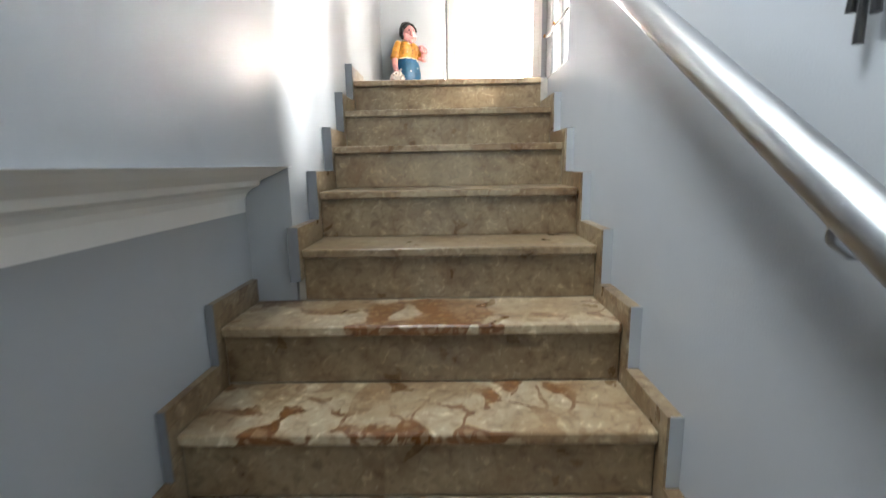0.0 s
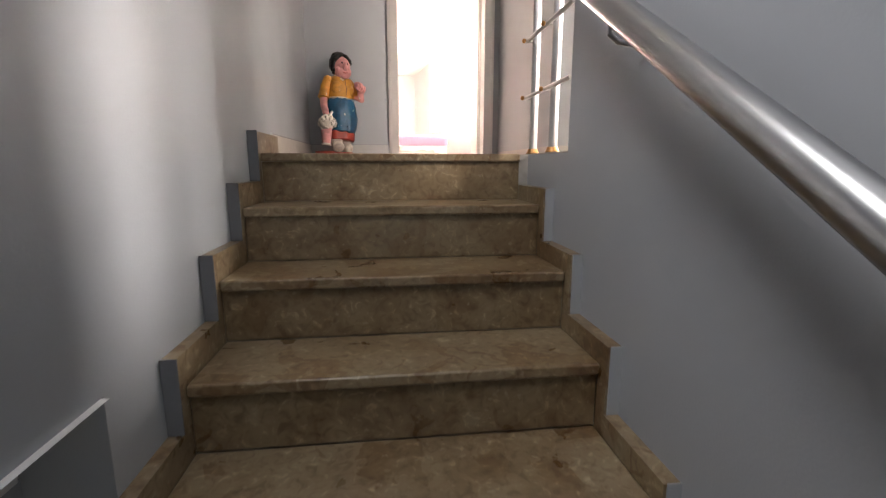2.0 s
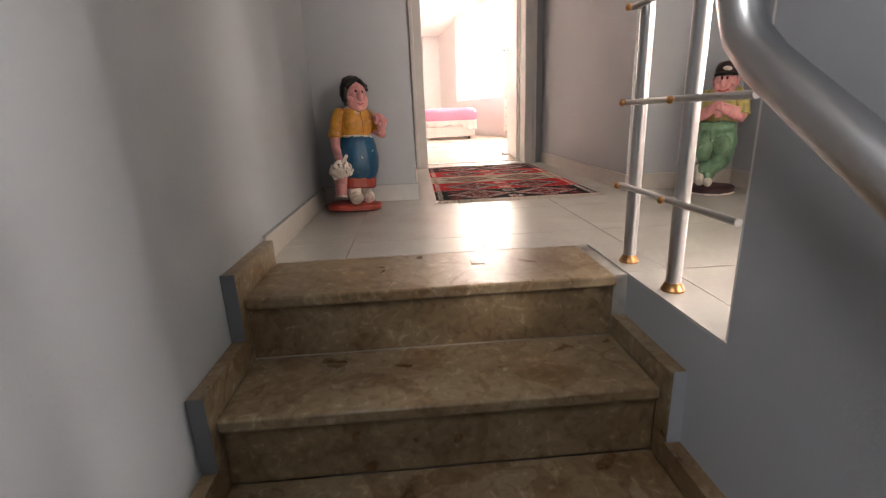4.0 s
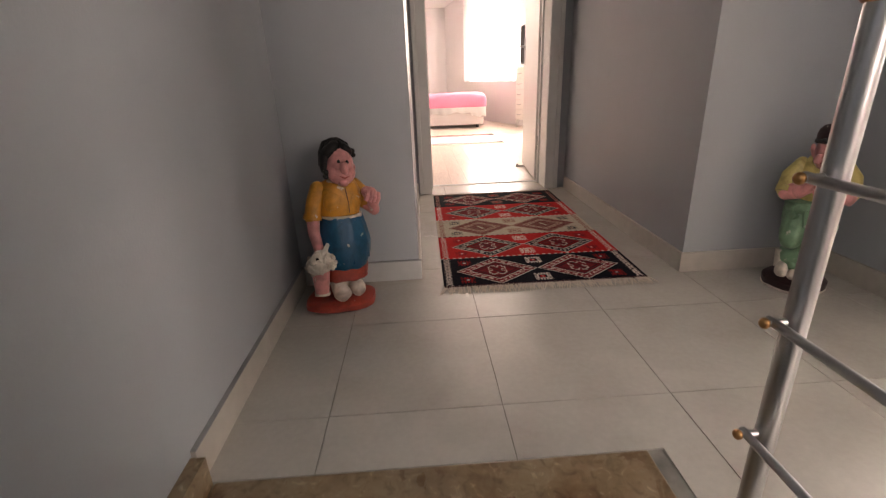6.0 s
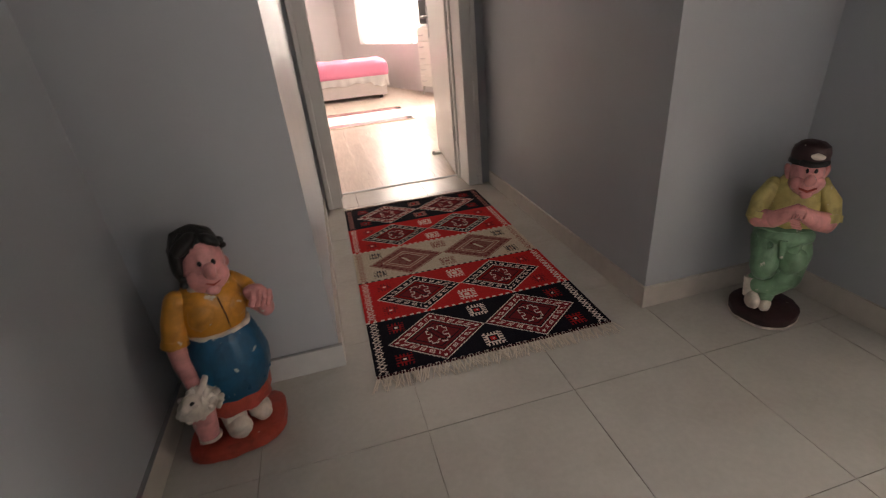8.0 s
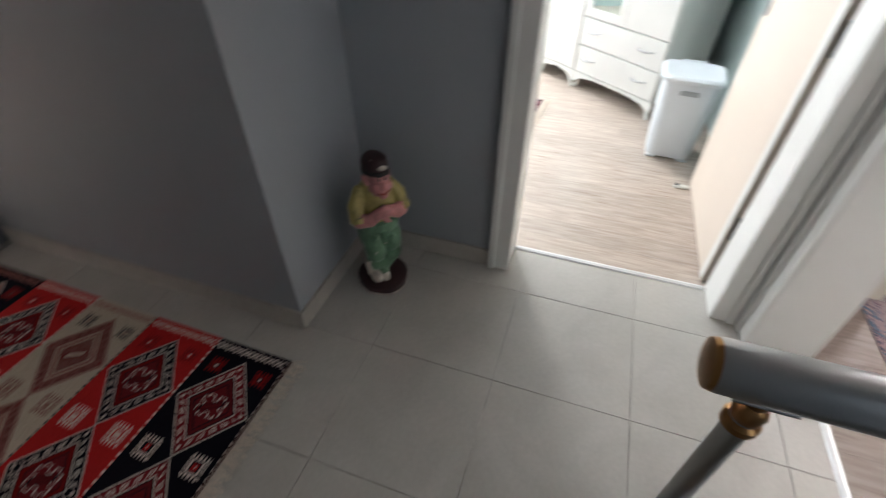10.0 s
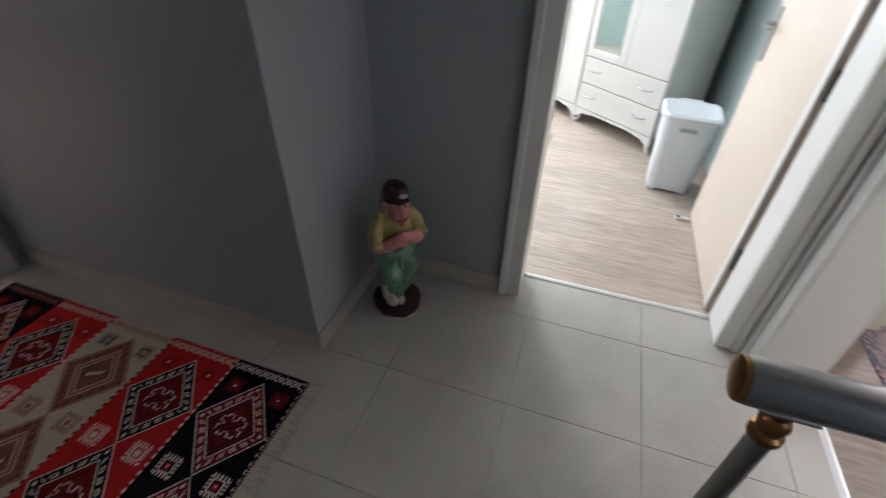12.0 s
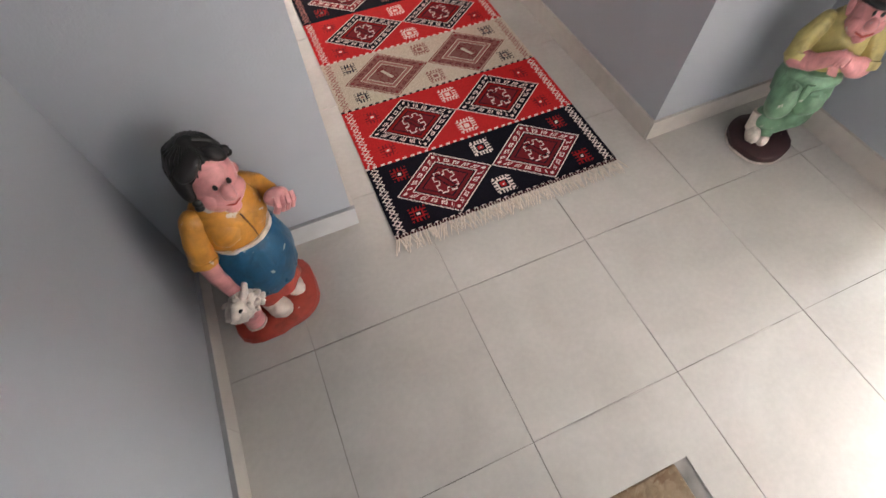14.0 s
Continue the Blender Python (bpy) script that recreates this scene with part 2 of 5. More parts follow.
P_SKIN = chipped("glossy_pink_paint", (0.64, 0.27, 0.26), 0.35)
P_HAIR = chipped("glossy_black_paint", (0.008, 0.007, 0.006), 0.45)
P_YELLOW = chipped("ochre_yellow_paint", (0.56, 0.24, 0.028), 0.4)
P_BLUE = chipped("deep_blue_paint", (0.004, 0.080, 0.165), 0.36)
P_RED = chipped("brick_red_paint", (0.36, 0.05, 0.03), 0.4)
P_WHITE = chipped("chalky_white_paint", (0.66, 0.58, 0.50), 0.5)
P_GREEN = chipped("leaf_green_paint", (0.16, 0.30, 0.18), 0.4)
P_LIME = chipped("pale_yellow_green_paint", (0.46, 0.38, 0.13), 0.4)
P_BROWN = chipped("dark_maroon_paint", (0.035, 0.010, 0.011), 0.5)

# ---- mesh helpers ----


def mesh_of(name, bm, mats, smooth=False):
    me = bpy.data.meshes.new(name)
    bmesh.ops.recalc_face_normals(bm, faces=bm.faces)
    bm.to_mesh(me)
    bm.free()
    for m in mats if isinstance(mats, (list, tuple)) else [mats]:
        me.materials.append(m)
    if smooth:
        me.polygons.foreach_set("use_smooth", [True] * len(me.polygons))
        me.update()
        me.set_sharp_from_angle(angle=radians(38))
    return me


def part(name, bm, material, parent=None, label="", smooth=False, kind=""):
    ob = new(name, mesh_of(name, bm, material, smooth))
    ob.parent = parent
    return tagged(ob, label, kind=kind)


def thing(name, m=None, label="", category="", group="", kind=""):
    ob = new(name)
    ob.empty_display_size = 0.1
    if m is not None:
        ob.matrix_world = m
    return tagged(ob, label, category, group, kind)


def structure(name, bm, material, label=""):
    ob = new(name, mesh_of(name, bm, material))
    return tagged(ob, label, kind="structure")


def box(bm, x0, x1, y0, y1, z0, z1, bevel=0.0, seg=1, mat=0):
    r = bmesh.ops.create_cube(bm, size=1)
    vs = r["verts"]
    bmesh.ops.scale(bm, vec=(x1 - x0, y1 - y0, z1 - z0), verts=vs)
    bmesh.ops.translate(bm, vec=((x0 + x1) / 2, (y0 + y1) / 2, (z0 + z1) / 2), verts=vs)
    fs = {f for v in vs for f in v.link_faces}
    for f in fs:
        f.material_index = mat
    if bevel:
        es = list({e for v in vs for e in v.link_edges})
        bmesh.ops.bevel(bm, geom=es, offset=bevel, segments=seg, affect="EDGES", profile=0.5, material=mat)
    return bm


def boxes(*args, bevel=0.0, seg=1):
    bm = bmesh.new()
    for a in args:
        box(bm, *a, bevel=bevel, seg=seg)
    return bm


def ball(bm, c, r, rot=(0, 0, 0), mat=0, u=20, v=12):
    out = bmesh.ops.create_uvsphere(bm, u_segments=u, v_segments=v, radius=1)["verts"]
    r = (r, r, r) if isinstance(r, (int, float)) else r
    m = pose(*c, *rot) @ Matrix.Diagonal((*r, 1))
    bmesh.ops.transform(bm, matrix=m, verts=out)
    for f in {f for w in out for f in w.link_faces}:
        f.material_index = mat
    return out


def tube(bm, pts, radii, seg=16, mat=0, caps=True):
    """A pipe through the points, with a radius (or one for each point)."""
    pts = [Vector(p) for p in pts]
    if isinstance(radii, (int, float)):
        radii = [radii] * len(pts)
    rings, up = [], None
    for i, p in enumerate(pts):
        d = (pts[min(i + 1, len(pts) - 1)] - pts[max(i - 1, 0)]).normalized()
        if up is None:
            up = d.orthogonal().normalized()
        up = (up - d * up.dot(d)).normalized()
        side = d.cross(up)
        rings.append([bm.verts.new(p + (up * math.cos(a) + side * math.sin(a)) * radii[i])
                      for a in (2 * math.pi * k / seg for k in range(seg))])
    for a, b in zip(rings, rings[1:]):
        for k in range(seg):
            f = bm.faces.new((a[k], a[(k + 1) % seg], b[(k + 1) % seg], b[k]))
            f.material_index = mat
    if caps:
        for r in (rings[0], rings[-1]):
            bm.faces.new(r).material_index = mat
    return bm


def lathe(bm, prof, c=(0, 0, 0), sx=1.0, sy=1.0, seg=24, mat=0, wob=0.0, waves=5):
    """Turned shape about z from (radius, z) pairs, with optional fluting."""
    rings = []
    for r, z in prof:
        ring = []
        for k in range(seg):
            a = 2 * math.pi * k / seg
            rr = r * (1 + wob * math.sin(waves * a + z * 20))
            ring.append(bm.verts.new((c[0] + rr * sx * math.cos(a), c[1] + rr * sy * math.sin(a), c[2] + z)))
        rings.append(ring)
    for a, b in zip(rings, rings[1:]):
        for k in range(seg):
            bm.faces.new((a[k], a[(k + 1) % seg], b[(k + 1) % seg], b[k])).material_index = mat
    for r in (rings[0], rings[-1]):
        bm.faces.new(r).material_index = mat
    return bm


def prism(bm, outline, a0, a1, axis="y", mat=0):
    """An outline of pairs drawn out along an axis: y takes (x, z), x takes (y, z), z takes (x, y)."""
    def at(p, a):
        return {"y": (p[0], a, p[1]), "x": (a, p[0], p[1]), "z": (p[0], p[1], a)}[axis]
    lo = [bm.verts.new(at(p, a0)) for p in outline]
    hi = [bm.verts.new(at(p, a1)) for p in outline]
    n = len(outline)
    for k in range(n):
        bm.faces.new((lo[k], lo[(k + 1) % n], hi[(k + 1) % n], hi[k])).material_index = mat
    bm.faces.new(lo).material_index = mat
    bm.faces.new(hi).material_index = mat
    return bm


# ---- plan ----
RISE, RUN = 0.175, 0.2485
WX, EX = -0.035, 1.0            # faces of the walls beside the stairs
STUB_X, STUB_Y = 0.458, 1.324
COR_X, COR_Y = 1.56, 1.24       # outer corner of the passage
E2 = 2.14                       # wall with the wardrobe room's door
Y3 = -0.38                      # wall with the pink room's door
TOP = 2.6

structure("wall_west", boxes((-0.4, WX, -0.965, 1.5, -3.2, TOP)), PAINT, "grey-blue painted wall beside the stairs")
# The gap in the upper part holds the added, unseen stairwell window.
structure("wall_west_upper", boxes((-0.4, WX, -1.15, -0.965, -0.43, TOP), (-0.4, WX, -4.4, -2.45, -0.43, TOP), (-0.4, WX, -2.45, -1.15, -0.43, 1.4), (-0.4, WX, -2.45, -1.15, 2.3, TOP)), PAINT, "grey-blue wall overhanging the lower stairs")
structure("wall_west_lower", boxes((-0.5, -0.185, -4.4, -0.965, -3.2, -0.575)), PAINT, "recessed grey-blue wall beside the lower stairs")
corb = [(-0.4, -0.4301), (-0.021, -0.4301), (-0.045, -0.437), (-0.075, -0.452), (-0.10, -0.462), (-0.125, -0.472), (-0.13, -0.488),
        (-0.155, -0.498), (-0.172, -0.513), (-0.18, -0.53), (-0.183, -0.5745), (-0.4, -0.5745)]
structure("trim_cornice", prism(bmesh.new(), corb, -4.4, -0.972), CEIL, "white plaster cornice under the overhanging wall")
structure("wall_stub", boxes((WX, STUB_X, STUB_Y, 1.5, 0, TOP)), PAINT, "grey-blue wall stub behind the statue")
structure("wall_corridor_west", boxes((0.28, STUB_X, 1.5, 2.85, 0, TOP)), PAINT)
structure("wall_corridor_east", boxes((COR_X, 1.72, COR_Y, 2.85, 0, TOP), (1.72, 2.3, COR_Y, 1.40, 0, TOP)), PAINT,
          "grey-blue wall with an outer corner")
structure("wall_door_1", boxes((0.28, 0.54, 2.85, 3.09, 0, TOP), (1.44, 1.9, 2.85, 3.09, 0, TOP), (0.54, 1.44, 2.85, 3.09, 2.09, TOP)), PAINT)
structure("wall_door_2", boxes((E2, 2.29, 0.59, COR_Y, 0, TOP), (E2, 2.29, -0.38, -0.29, 0, TOP), (E2, 2.29, -0.29, 0.59, 2.09, TOP)), PAINT,
          "dark-looking grey wall beside the doorway")
structure("wall_door_3", boxes((EX, 1.17, -0.58, Y3, 0, TOP), (2.05, 2.29, -0.58, Y3, 0, TOP), (1.17, 2.05, -0.58, Y3, 2.09, TOP)), PAINT)
structure("wall_stairs_east", boxes((EX, 1.15, -4.4, -0.58, -3.2, TOP), (EX, 1.15, -0.58, 0.018, -3.2, -0.005), (EX, 1.15, -0.58, Y3, -0.005, 0.0)), PAINT,
          "grey-blue wall with a steel handrail")
# The gap is made for the added window behind the stairs.
structure("wall_south", boxes((-0.5, 0.1, -4.6, -4.4, -3.2, TOP), (0.9, 1.2, -4.6, -4.4, -3.2, TOP), (0.1, 0.9, -4.6, -4.4, -3.2, -0.9), (0.1, 0.9, -4.6, -4.4, 0.1, TOP)), PAINT)
structure("ceiling", boxes((-0.5, 2.3, -4.6, 3.1, TOP, TOP + 0.15)), CEIL)
structure("floor_slab", boxes((WX, 2.29, 0.02, COR_Y, -0.25, -0.0045), (EX + 0.01, 2.29, -0.58, 0.02, -0.25, -0.0045), (0.28, 1.75, COR_Y, 3.08, -0.25, -0.0045)), GROUT)
structure("floor_lower", boxes((-0.5, 1.15, -4.5, -2.9, -2.4, -2.1)), RISER)
# wardrobe room
structure("wall_room_2_south", boxes((2.29, 5.3, -0.58, -0.40, 0, TOP)), PAINT_TEAL, "grey-green wall of the wardrobe room")
structure("wall_room_2_east", boxes((5.3, 5.5, -0.58, 1.5, 0, TOP), (5.3, 5.5, 2.4, 3.2, 0, TOP), (5.3, 5.5, 1.5, 2.4, 0, 0.85), (5.3, 5.5, 1.5, 2.4, 2.25, TOP)), PAINT_TEAL)
structure("wall_room_2_west", boxes((1.9, 2.29, 1.40, 3.2, 0, TOP)), PAINT_TEAL)
structure("wall_room_2_north", boxes((2.29, 2.9, 3.0, 3.2, 0, TOP), (4.5, 5.3, 3.0, 3.2, 0, TOP), (2.9, 4.5, 3.0, 3.2, 0, 0.85), (2.9, 4.5, 3.0, 3.2, 2.25, TOP)), PAINT_TEAL)
structure("ceiling_room_2", boxes((2.3, 5.5, -0.5, 3.2, TOP, TOP + 0.15)), CEIL)
structure("floor_base_room_2", boxes((2.29, 5.3, -0.40, 3.0, -0.2, -0.012)), GROUT)
# pink room
structure("wall_room_3_north", boxes((2.29, 5.3, -0.70, -0.58, 0, TOP)), PAINT_WARM)
structure("wall_room_3_east", boxes((5.05, 5.25, -1.4, -0.7, 0, TOP), (5.05, 5.25, -3.7, -2.75, 0, TOP), (5.05, 5.25, -2.75, -1.4, 0, 0.75), (5.05, 5.25, -2.75, -1.4, 2.25, TOP)),
          PAINT_WARM, "pale grey bedroom wall with a window")
structure("wall_room_3_south", boxes((1.15, 2.7, -3.75, -3.55, 0, TOP), (3.9, 5.25, -3.75, -3.55, 0, TOP), (2.7, 3.9, -3.75, -3.55, 0, 0.75), (2.7, 3.9, -3.75, -3.55, 2.25, TOP)), PAINT_WARM)
structure("ceiling_room_3", boxes((1.15, 5.3, -3.75, -0.5, TOP, TOP + 0.15)), CEIL)
structure("floor_base_room_3", boxes((1.15, 5.05, -3.55, -0.58, -0.2, -0.012)), GROUT)
# far room, with its slanting window wall and falling roof
A, B = Vector((1.20, 10.25)), Vector((2.60, 6.16))
along = (B - A).normalized()
away = Vector((-along.y, along.x))


def slanted(bm, s0, s1, z0, z1, d0=0.0, d1=0.18):
    """A block on the slanting wall: from s0 to s1 metres along it."""
    pts = [A + along * s + away * d for s, d in ((s0, d0), (s1, d0), (s1, d1), (s0, d1))]
    return prism(bm, [tuple(p) for p in pts], z0, z1, "z")


W0, W1 = 1.2, 3.05
sw = bmesh.new()
for a in ((0, W0, 0, 3.6), (W1, (B - A).length, 0, 3.6), (W0, W1, 0, 0.76), (W0, W1, 2.3, 3.6)):
    slanted(sw, *a)
structure("wall_room_1_window", sw, PAINT_WARM, "pale grey slanting wall with a bright window")
structure("wall_room_1_north", boxes((-1.6, 1.35, 10.25, 10.45, 0, 2.6)), PAINT_WARM)
structure("wall_room_1_west", boxes((-1.8, -1.6, 3.0, 10.95, 0, 3.6)), PAINT_WARM)
structure("wall_room_1_south", boxes((-1.6, 0.28, 2.9, 3.09, 0, 3.6), (1.9, 3.4, 2.9, 3.09, 0, 3.6)), PAINT_WARM)
# Side opening added here and sized to let a sun stripe in.
structure("wall_room_1_east", boxes((2.8, 3.0, 3.0, 5.35, 0, 3.6), (2.8, 3.0, 6.15, 6.25, 0, 3.6), (2.62, 2.8, 6.17, 6.25, 0, 3.6), (2.8, 3.0, 5.35, 6.15, 0, 0.6), (2.8, 3.0, 5.35, 6.15, 2.3, 3.6)), PAINT_WARM)
roof = prism(bmesh.new(), [(2.9, 3.35), (11.0, 2.05), (11.0, 2.2), (2.9, 3.5)], -1.8, 3.6, "x")
structure("ceiling_room_1", roof, CEIL, "white sloping attic ceiling")
structure("floor_base_room_1", boxes((-1.6, 3.4, 3.08, 10.75, -0.2, -0.012)), GROUT)
structure("ground", boxes((-400, 400, -400, 400, -6.3, -6.0)), plain("dry_grass_ground", (0.16, 0.17, 0.09), 0.9))

# ---- stairs ----
N = 12


def stair_piece(name, bm, material, parent, label=""):
    return part(name, bm, material, parent, label)


stairs = thing("staircase", label="straight flight of beige marble steps between painted walls", category="stairs", kind="structure")
for j in range(0, N + 1):
    left, skw = (WX, 0.0325) if j < 5 else (-0.185, 0.0205)
    y, z = -RUN * j, -RISE * j
    back = y + RUN + 0.018 if j else 0.305
    bm = bmesh.new()
    box(bm, left + skw, EX - 0.0365, y, back, z - 0.03, z, bevel=0.006, seg=3)
    part("tread", bm, BRECCIA if j in (5, 6, 7) else MARBLE, stairs,
         "brown and cream breccia marble tread" if j in (5, 6, 7) else "worn beige marble tread")
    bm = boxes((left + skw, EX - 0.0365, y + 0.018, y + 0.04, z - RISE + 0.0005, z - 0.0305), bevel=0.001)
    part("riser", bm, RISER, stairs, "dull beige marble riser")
    core = boxes((left + 0.003, EX - 0.003, y + 0.042, back + 0.02, z - RISE - 0.1, z - 0.032))
    part("core", core, GROUT, stairs)

# stepped skirting on both sides
for side, x0, x1 in (("west", WX, WX + 0.032), ("east", EX - 0.036, EX)):
    for j in range(0, 9):
        if side == "west" and j >= 5:
            a, b = -0.185, -0.165
        else:
            a, b = x0, x1
        y, z = -RUN * j, -RISE * j
        up = 0.075 if side == "west" else 0.055
        y1 = y + RUN + 0.017 if j else (0.30 if side == "west" else 0.02)
        if side == "east" and j == 0:
            continue
        bm = bmesh.new()
        lo = z - RISE + up + 0.0006
        prism(bm, [(y - 0.03, lo), (y - 0.03, z + up), (y1, z + up), (y1, z - 0.02), (y + 0.0175, z - 0.02), (y + 0.0175, lo)], a + 0.0005, b, "x")
        sk = part("stair_skirting", bm, MARBLE, stairs, "beige marble skirting with a grey painted edge")
        if side == "east":
            bm = boxes((a + 0.006, b + 0.001, y - 0.034, y - 0.0302, lo, z + up + 0.002), bevel=0.001)
        else:
            bm = boxes((a + 0.0008, b + 0.004, y - 0.034, y - 0.0302, lo, z + up + 0.003), bevel=0.001)
        part("painted_edge", bm, SKIRT_PAINT if side == "west" else PAINT, sk, "grey painted end of the skirting")

# skirting tiles along the landing and passage
SK_H, SK_T = 0.085, 0.011


def skirt_run(p, q, out, material=None, label="beige tile skirting at the foot of the wall"):
    """Skirting tiles 0.455 m long from p to q, standing out along 'out'."""
    p, q, out = Vector(p), Vector(q), Vector(out)
    n = max(1, round((q - p).length / 0.455))
    for k in range(n):
        a, b = p.lerp(q, k / n), p.lerp(q, (k + 1) / n)
        d = (b - a).normalized() * 0.0008
        c = [a + d, b - d, b - d + out * SK_T, a + d + out * SK_T]
        bm = prism(bmesh.new(), [tuple(v) for v in c], 0.0005, SK_H, "z")
        tagged(new("baseboard", mesh_of("baseboard", bm, material or SKIRT)), label, kind="structure")


skirt_run((WX, 0.305), (WX, STUB_Y), (1, 0))
skirt_run((WX + SK_T, STUB_Y), (STUB_X + SK_T, STUB_Y), (0, -1), GREY_SKIRT, "grey-white skirting tile at the foot of the short wall")
structure("trim_skirting_line", boxes((WX + 0.012, STUB_X + 0.011, STUB_Y - 0.0125, STUB_Y - 0.0005, SK_H + 0.0003, SK_H + 0.0035)), LINE_PAINT, "thin dark line on top of the skirting")
structure("trim_skirting_line", boxes((WX + 0.0005, WX + 0.0125, 0.306, STUB_Y - 0.014, SK_H + 0.0003, SK_H + 0.0035)), LINE_PAINT, "thin dark line on top of the skirting")
skirt_run((STUB_X, STUB_Y), (STUB_X, 2.825), (1, 0))
skirt_run((COR_X, COR_Y), (COR_X, 2.825), (-1, 0))
skirt_run((COR_X - SK_T, COR_Y), (E2, COR_Y), (0, -1))
skirt_run((E2, COR_Y - SK_T), (E2, 0.653), (-1, 0))

# small brown inlay in the top step
structure("trim_inlay", boxes((0.600, 0.640, 0.168, 0.208, -0.001, 0.0012), bevel=0.0005), plain("brown_stone_inlay", (0.16, 0.075, 0.04), 0.35), "small brown stone inlay in the top marble step")

# ---- doors ----
def door_frame(name, m, w, thick, label, outer=0.091, h=2.05, stop=True):
    """Opening from x=0 to w, wall from y=0 (near face) to y=thick."""
    ob = thing(name, m, label, "door frame", kind="structure")
    part("jamb", boxes((-0.03, 0, -0.004, thick + 0.004, 0, h + 0.03), bevel=0.003), DOORPAINT, ob)
    part("jamb", boxes((w, w + 0.03, -0.004, thick + 0.004, 0, h + 0.03), bevel=0.003), DOORPAINT, ob)
    part("head", boxes((0, w, -0.004, thick + 0.004, h, h + 0.03), bevel=0.003), DOORPAINT, ob)
    if stop:
        part("stop", boxes((0, 0.012, thick - 0.075, thick - 0.045, 0.001, h), (w - 0.012, w, thick - 0.075, thick - 0.045, 0.001, h), (0.012, w - 0.012, thick - 0.075, thick - 0.045, h - 0.012, h), bevel=0.002), DOORPAINT, ob)
    for y0, s in ((-0.004, -1), (thick + 0.004, 1)):
        y1 = y0 + s * 0.012
        y2 = y0 + s * 0.024
        lo, hi = min(y0, y1), max(y0, y1)
        lo2, hi2 = min(y1, y2), max(y1, y2)
        for a, b, c, d in ((-outer, -0.0008, -outer, -outer + 0.03), (w + 0.0008, w + outer, w + outer - 0.03, w + outer)):
            part("casing", boxes((a, b, lo, hi, 0, h + outer), bevel=0.002), DOORPAINT, ob, "white door casing")
            part("casing_bead", boxes((c, d, lo2, hi2, 0, h + outer), bevel=0.004, seg=2), DOORPAINT, ob)
        part("casing_head", boxes((-0.0008, w + 0.0008, lo, hi, h + 0.001, h + outer), bevel=0.002), DOORPAINT, ob)
    return ob


def leaf(name, m, w, label, material, h=2.02):
    """A door leaf hinged on x=0, running along +x, its faces at y=0 and 0.04."""
    ob = thing(name, m, label, "door", kind="structure")
    body = part("leaf", boxes((0.003, w, 0, 0.04, 0.008, h), bevel=0.003), material, ob)
    part("panel_edge", boxes((w - 0.0, w + 0.003, 0.002, 0.038, 0.01, h - 0.002)), DOORPAINT, ob)
    if material is not DOORPAINT:
        part("lipping", boxes((0.003, 0.045, 0.0405, 0.0425, 0.008, h), bevel=0.0008), DOORPAINT, ob, "white lipping beside the hinges")
    for side, y in ((-1, -0.002), (1, 0.042)):
        bm = boxes((w - 0.075, w - 0.035, min(y, y + side * 0.006), max(y, y + side * 0.006), 0.88, 1.10), bevel=0.002)
        part("lock_plate", bm, STEEL, ob, "steel lock plate")
        bm = bmesh.new()
        yy = y + side * 0.045
        tube(bm, [(w - 0.055, y, 1.03), (w - 0.055, yy, 1.03), (w - 0.07, yy + side * 0.004, 1.03), (w - 0.17, yy, 1.03)], [0.009, 0.009, 0.009, 0.008])
        part("door_handle", bm, STEEL, ob, "curved steel lever handle", smooth=True)
    for z in (0.30, 1.0, 1.75):
        bm = bmesh.new()
        tube(bm, [(-0.004, 0.02, z - 0.05), (-0.004, 0.02, z + 0.05)], 0.008)
        part("hinge", bm, BLACK, ob, "dark door hinge", smooth=True)
    return ob


door_frame("door_1", pose(0.57, 2.85, 0), 0.84, 0.24, "white lacquered door frame at the end of the passage")
leaf("door_leaf", pose(1.432, 3.078, 0, 0, 0, 84), 0.82, "open white door leaf at the far bedroom", DOORPAINT)
door_frame("door_2", pose(E2, 0.56, 0, 0, 0, -90), 0.82, 0.15, "white lacquered door frame of the wardrobe room", stop=False)
leaf("door_leaf", pose(2.33, -0.285, 0, 0, 0, 0), 0.80, "open cream door leaf in the wardrobe room", LEAFPAINT)
door_frame("door_3", pose(2.02, Y3, 0, 0, 0, 180), 0.82, 0.20, "white lacquered door frame of the pink bedroom", stop=False)
leaf("door_leaf", pose(1.20, -0.62, 0, 0, 0, -90), 0.80, "open white door leaf folded back in the pink bedroom", DOORPAINT)
bm = boxes((2.0165, 2.0195, -0.583, -0.558, 0.93, 1.13), bevel=0.001)
box(bm, 2.0155, 2.0164, -0.579, -0.563, 0.985, 1.035, mat=1)
box(bm, 2.0155, 2.0164, -0.579, -0.563, 1.06, 1.075, mat=1)
for z in (0.945, 1.115):
    tube(bm, [(2.0165, -0.571, z), (2.0158, -0.571, z)], [0.004, 0.003], 10, 1)
strike = part("strike_plate", bm, [STEEL, BLACK], bpy.data.objects["door_3"], "steel strike plate on the jamb")
strike.parent = None
tagged(strike, "steel strike plate let into the white door jamb", "lock plate")


def strip(name, x0, x1, y0, y1, along_x):
    bm = bmesh.new()
    if along_x:
        c = (y0 + y1) / 2
        prism(bm, [(y0, 0.0005), (y1, 0.0005), (y1 - 0.004, 0.005), (c, 0.008), (y0 + 0.004, 0.005)], x0, x1, "x")
    else:
        c = (x0 + x1) / 2
        prism(bm, [(x0, 0.0005), (x1, 0.0005), (x1 - 0.004, 0.005), (c, 0.008), (x0 + 0.004, 0.005)], y0, y1, "y")
    tagged(new(name, mesh_of(name, bm, plain("pale_metal_strip", (0.75, 0.75, 0.74), 0.4, 0.3))), "pale metal threshold strip", kind="structure")


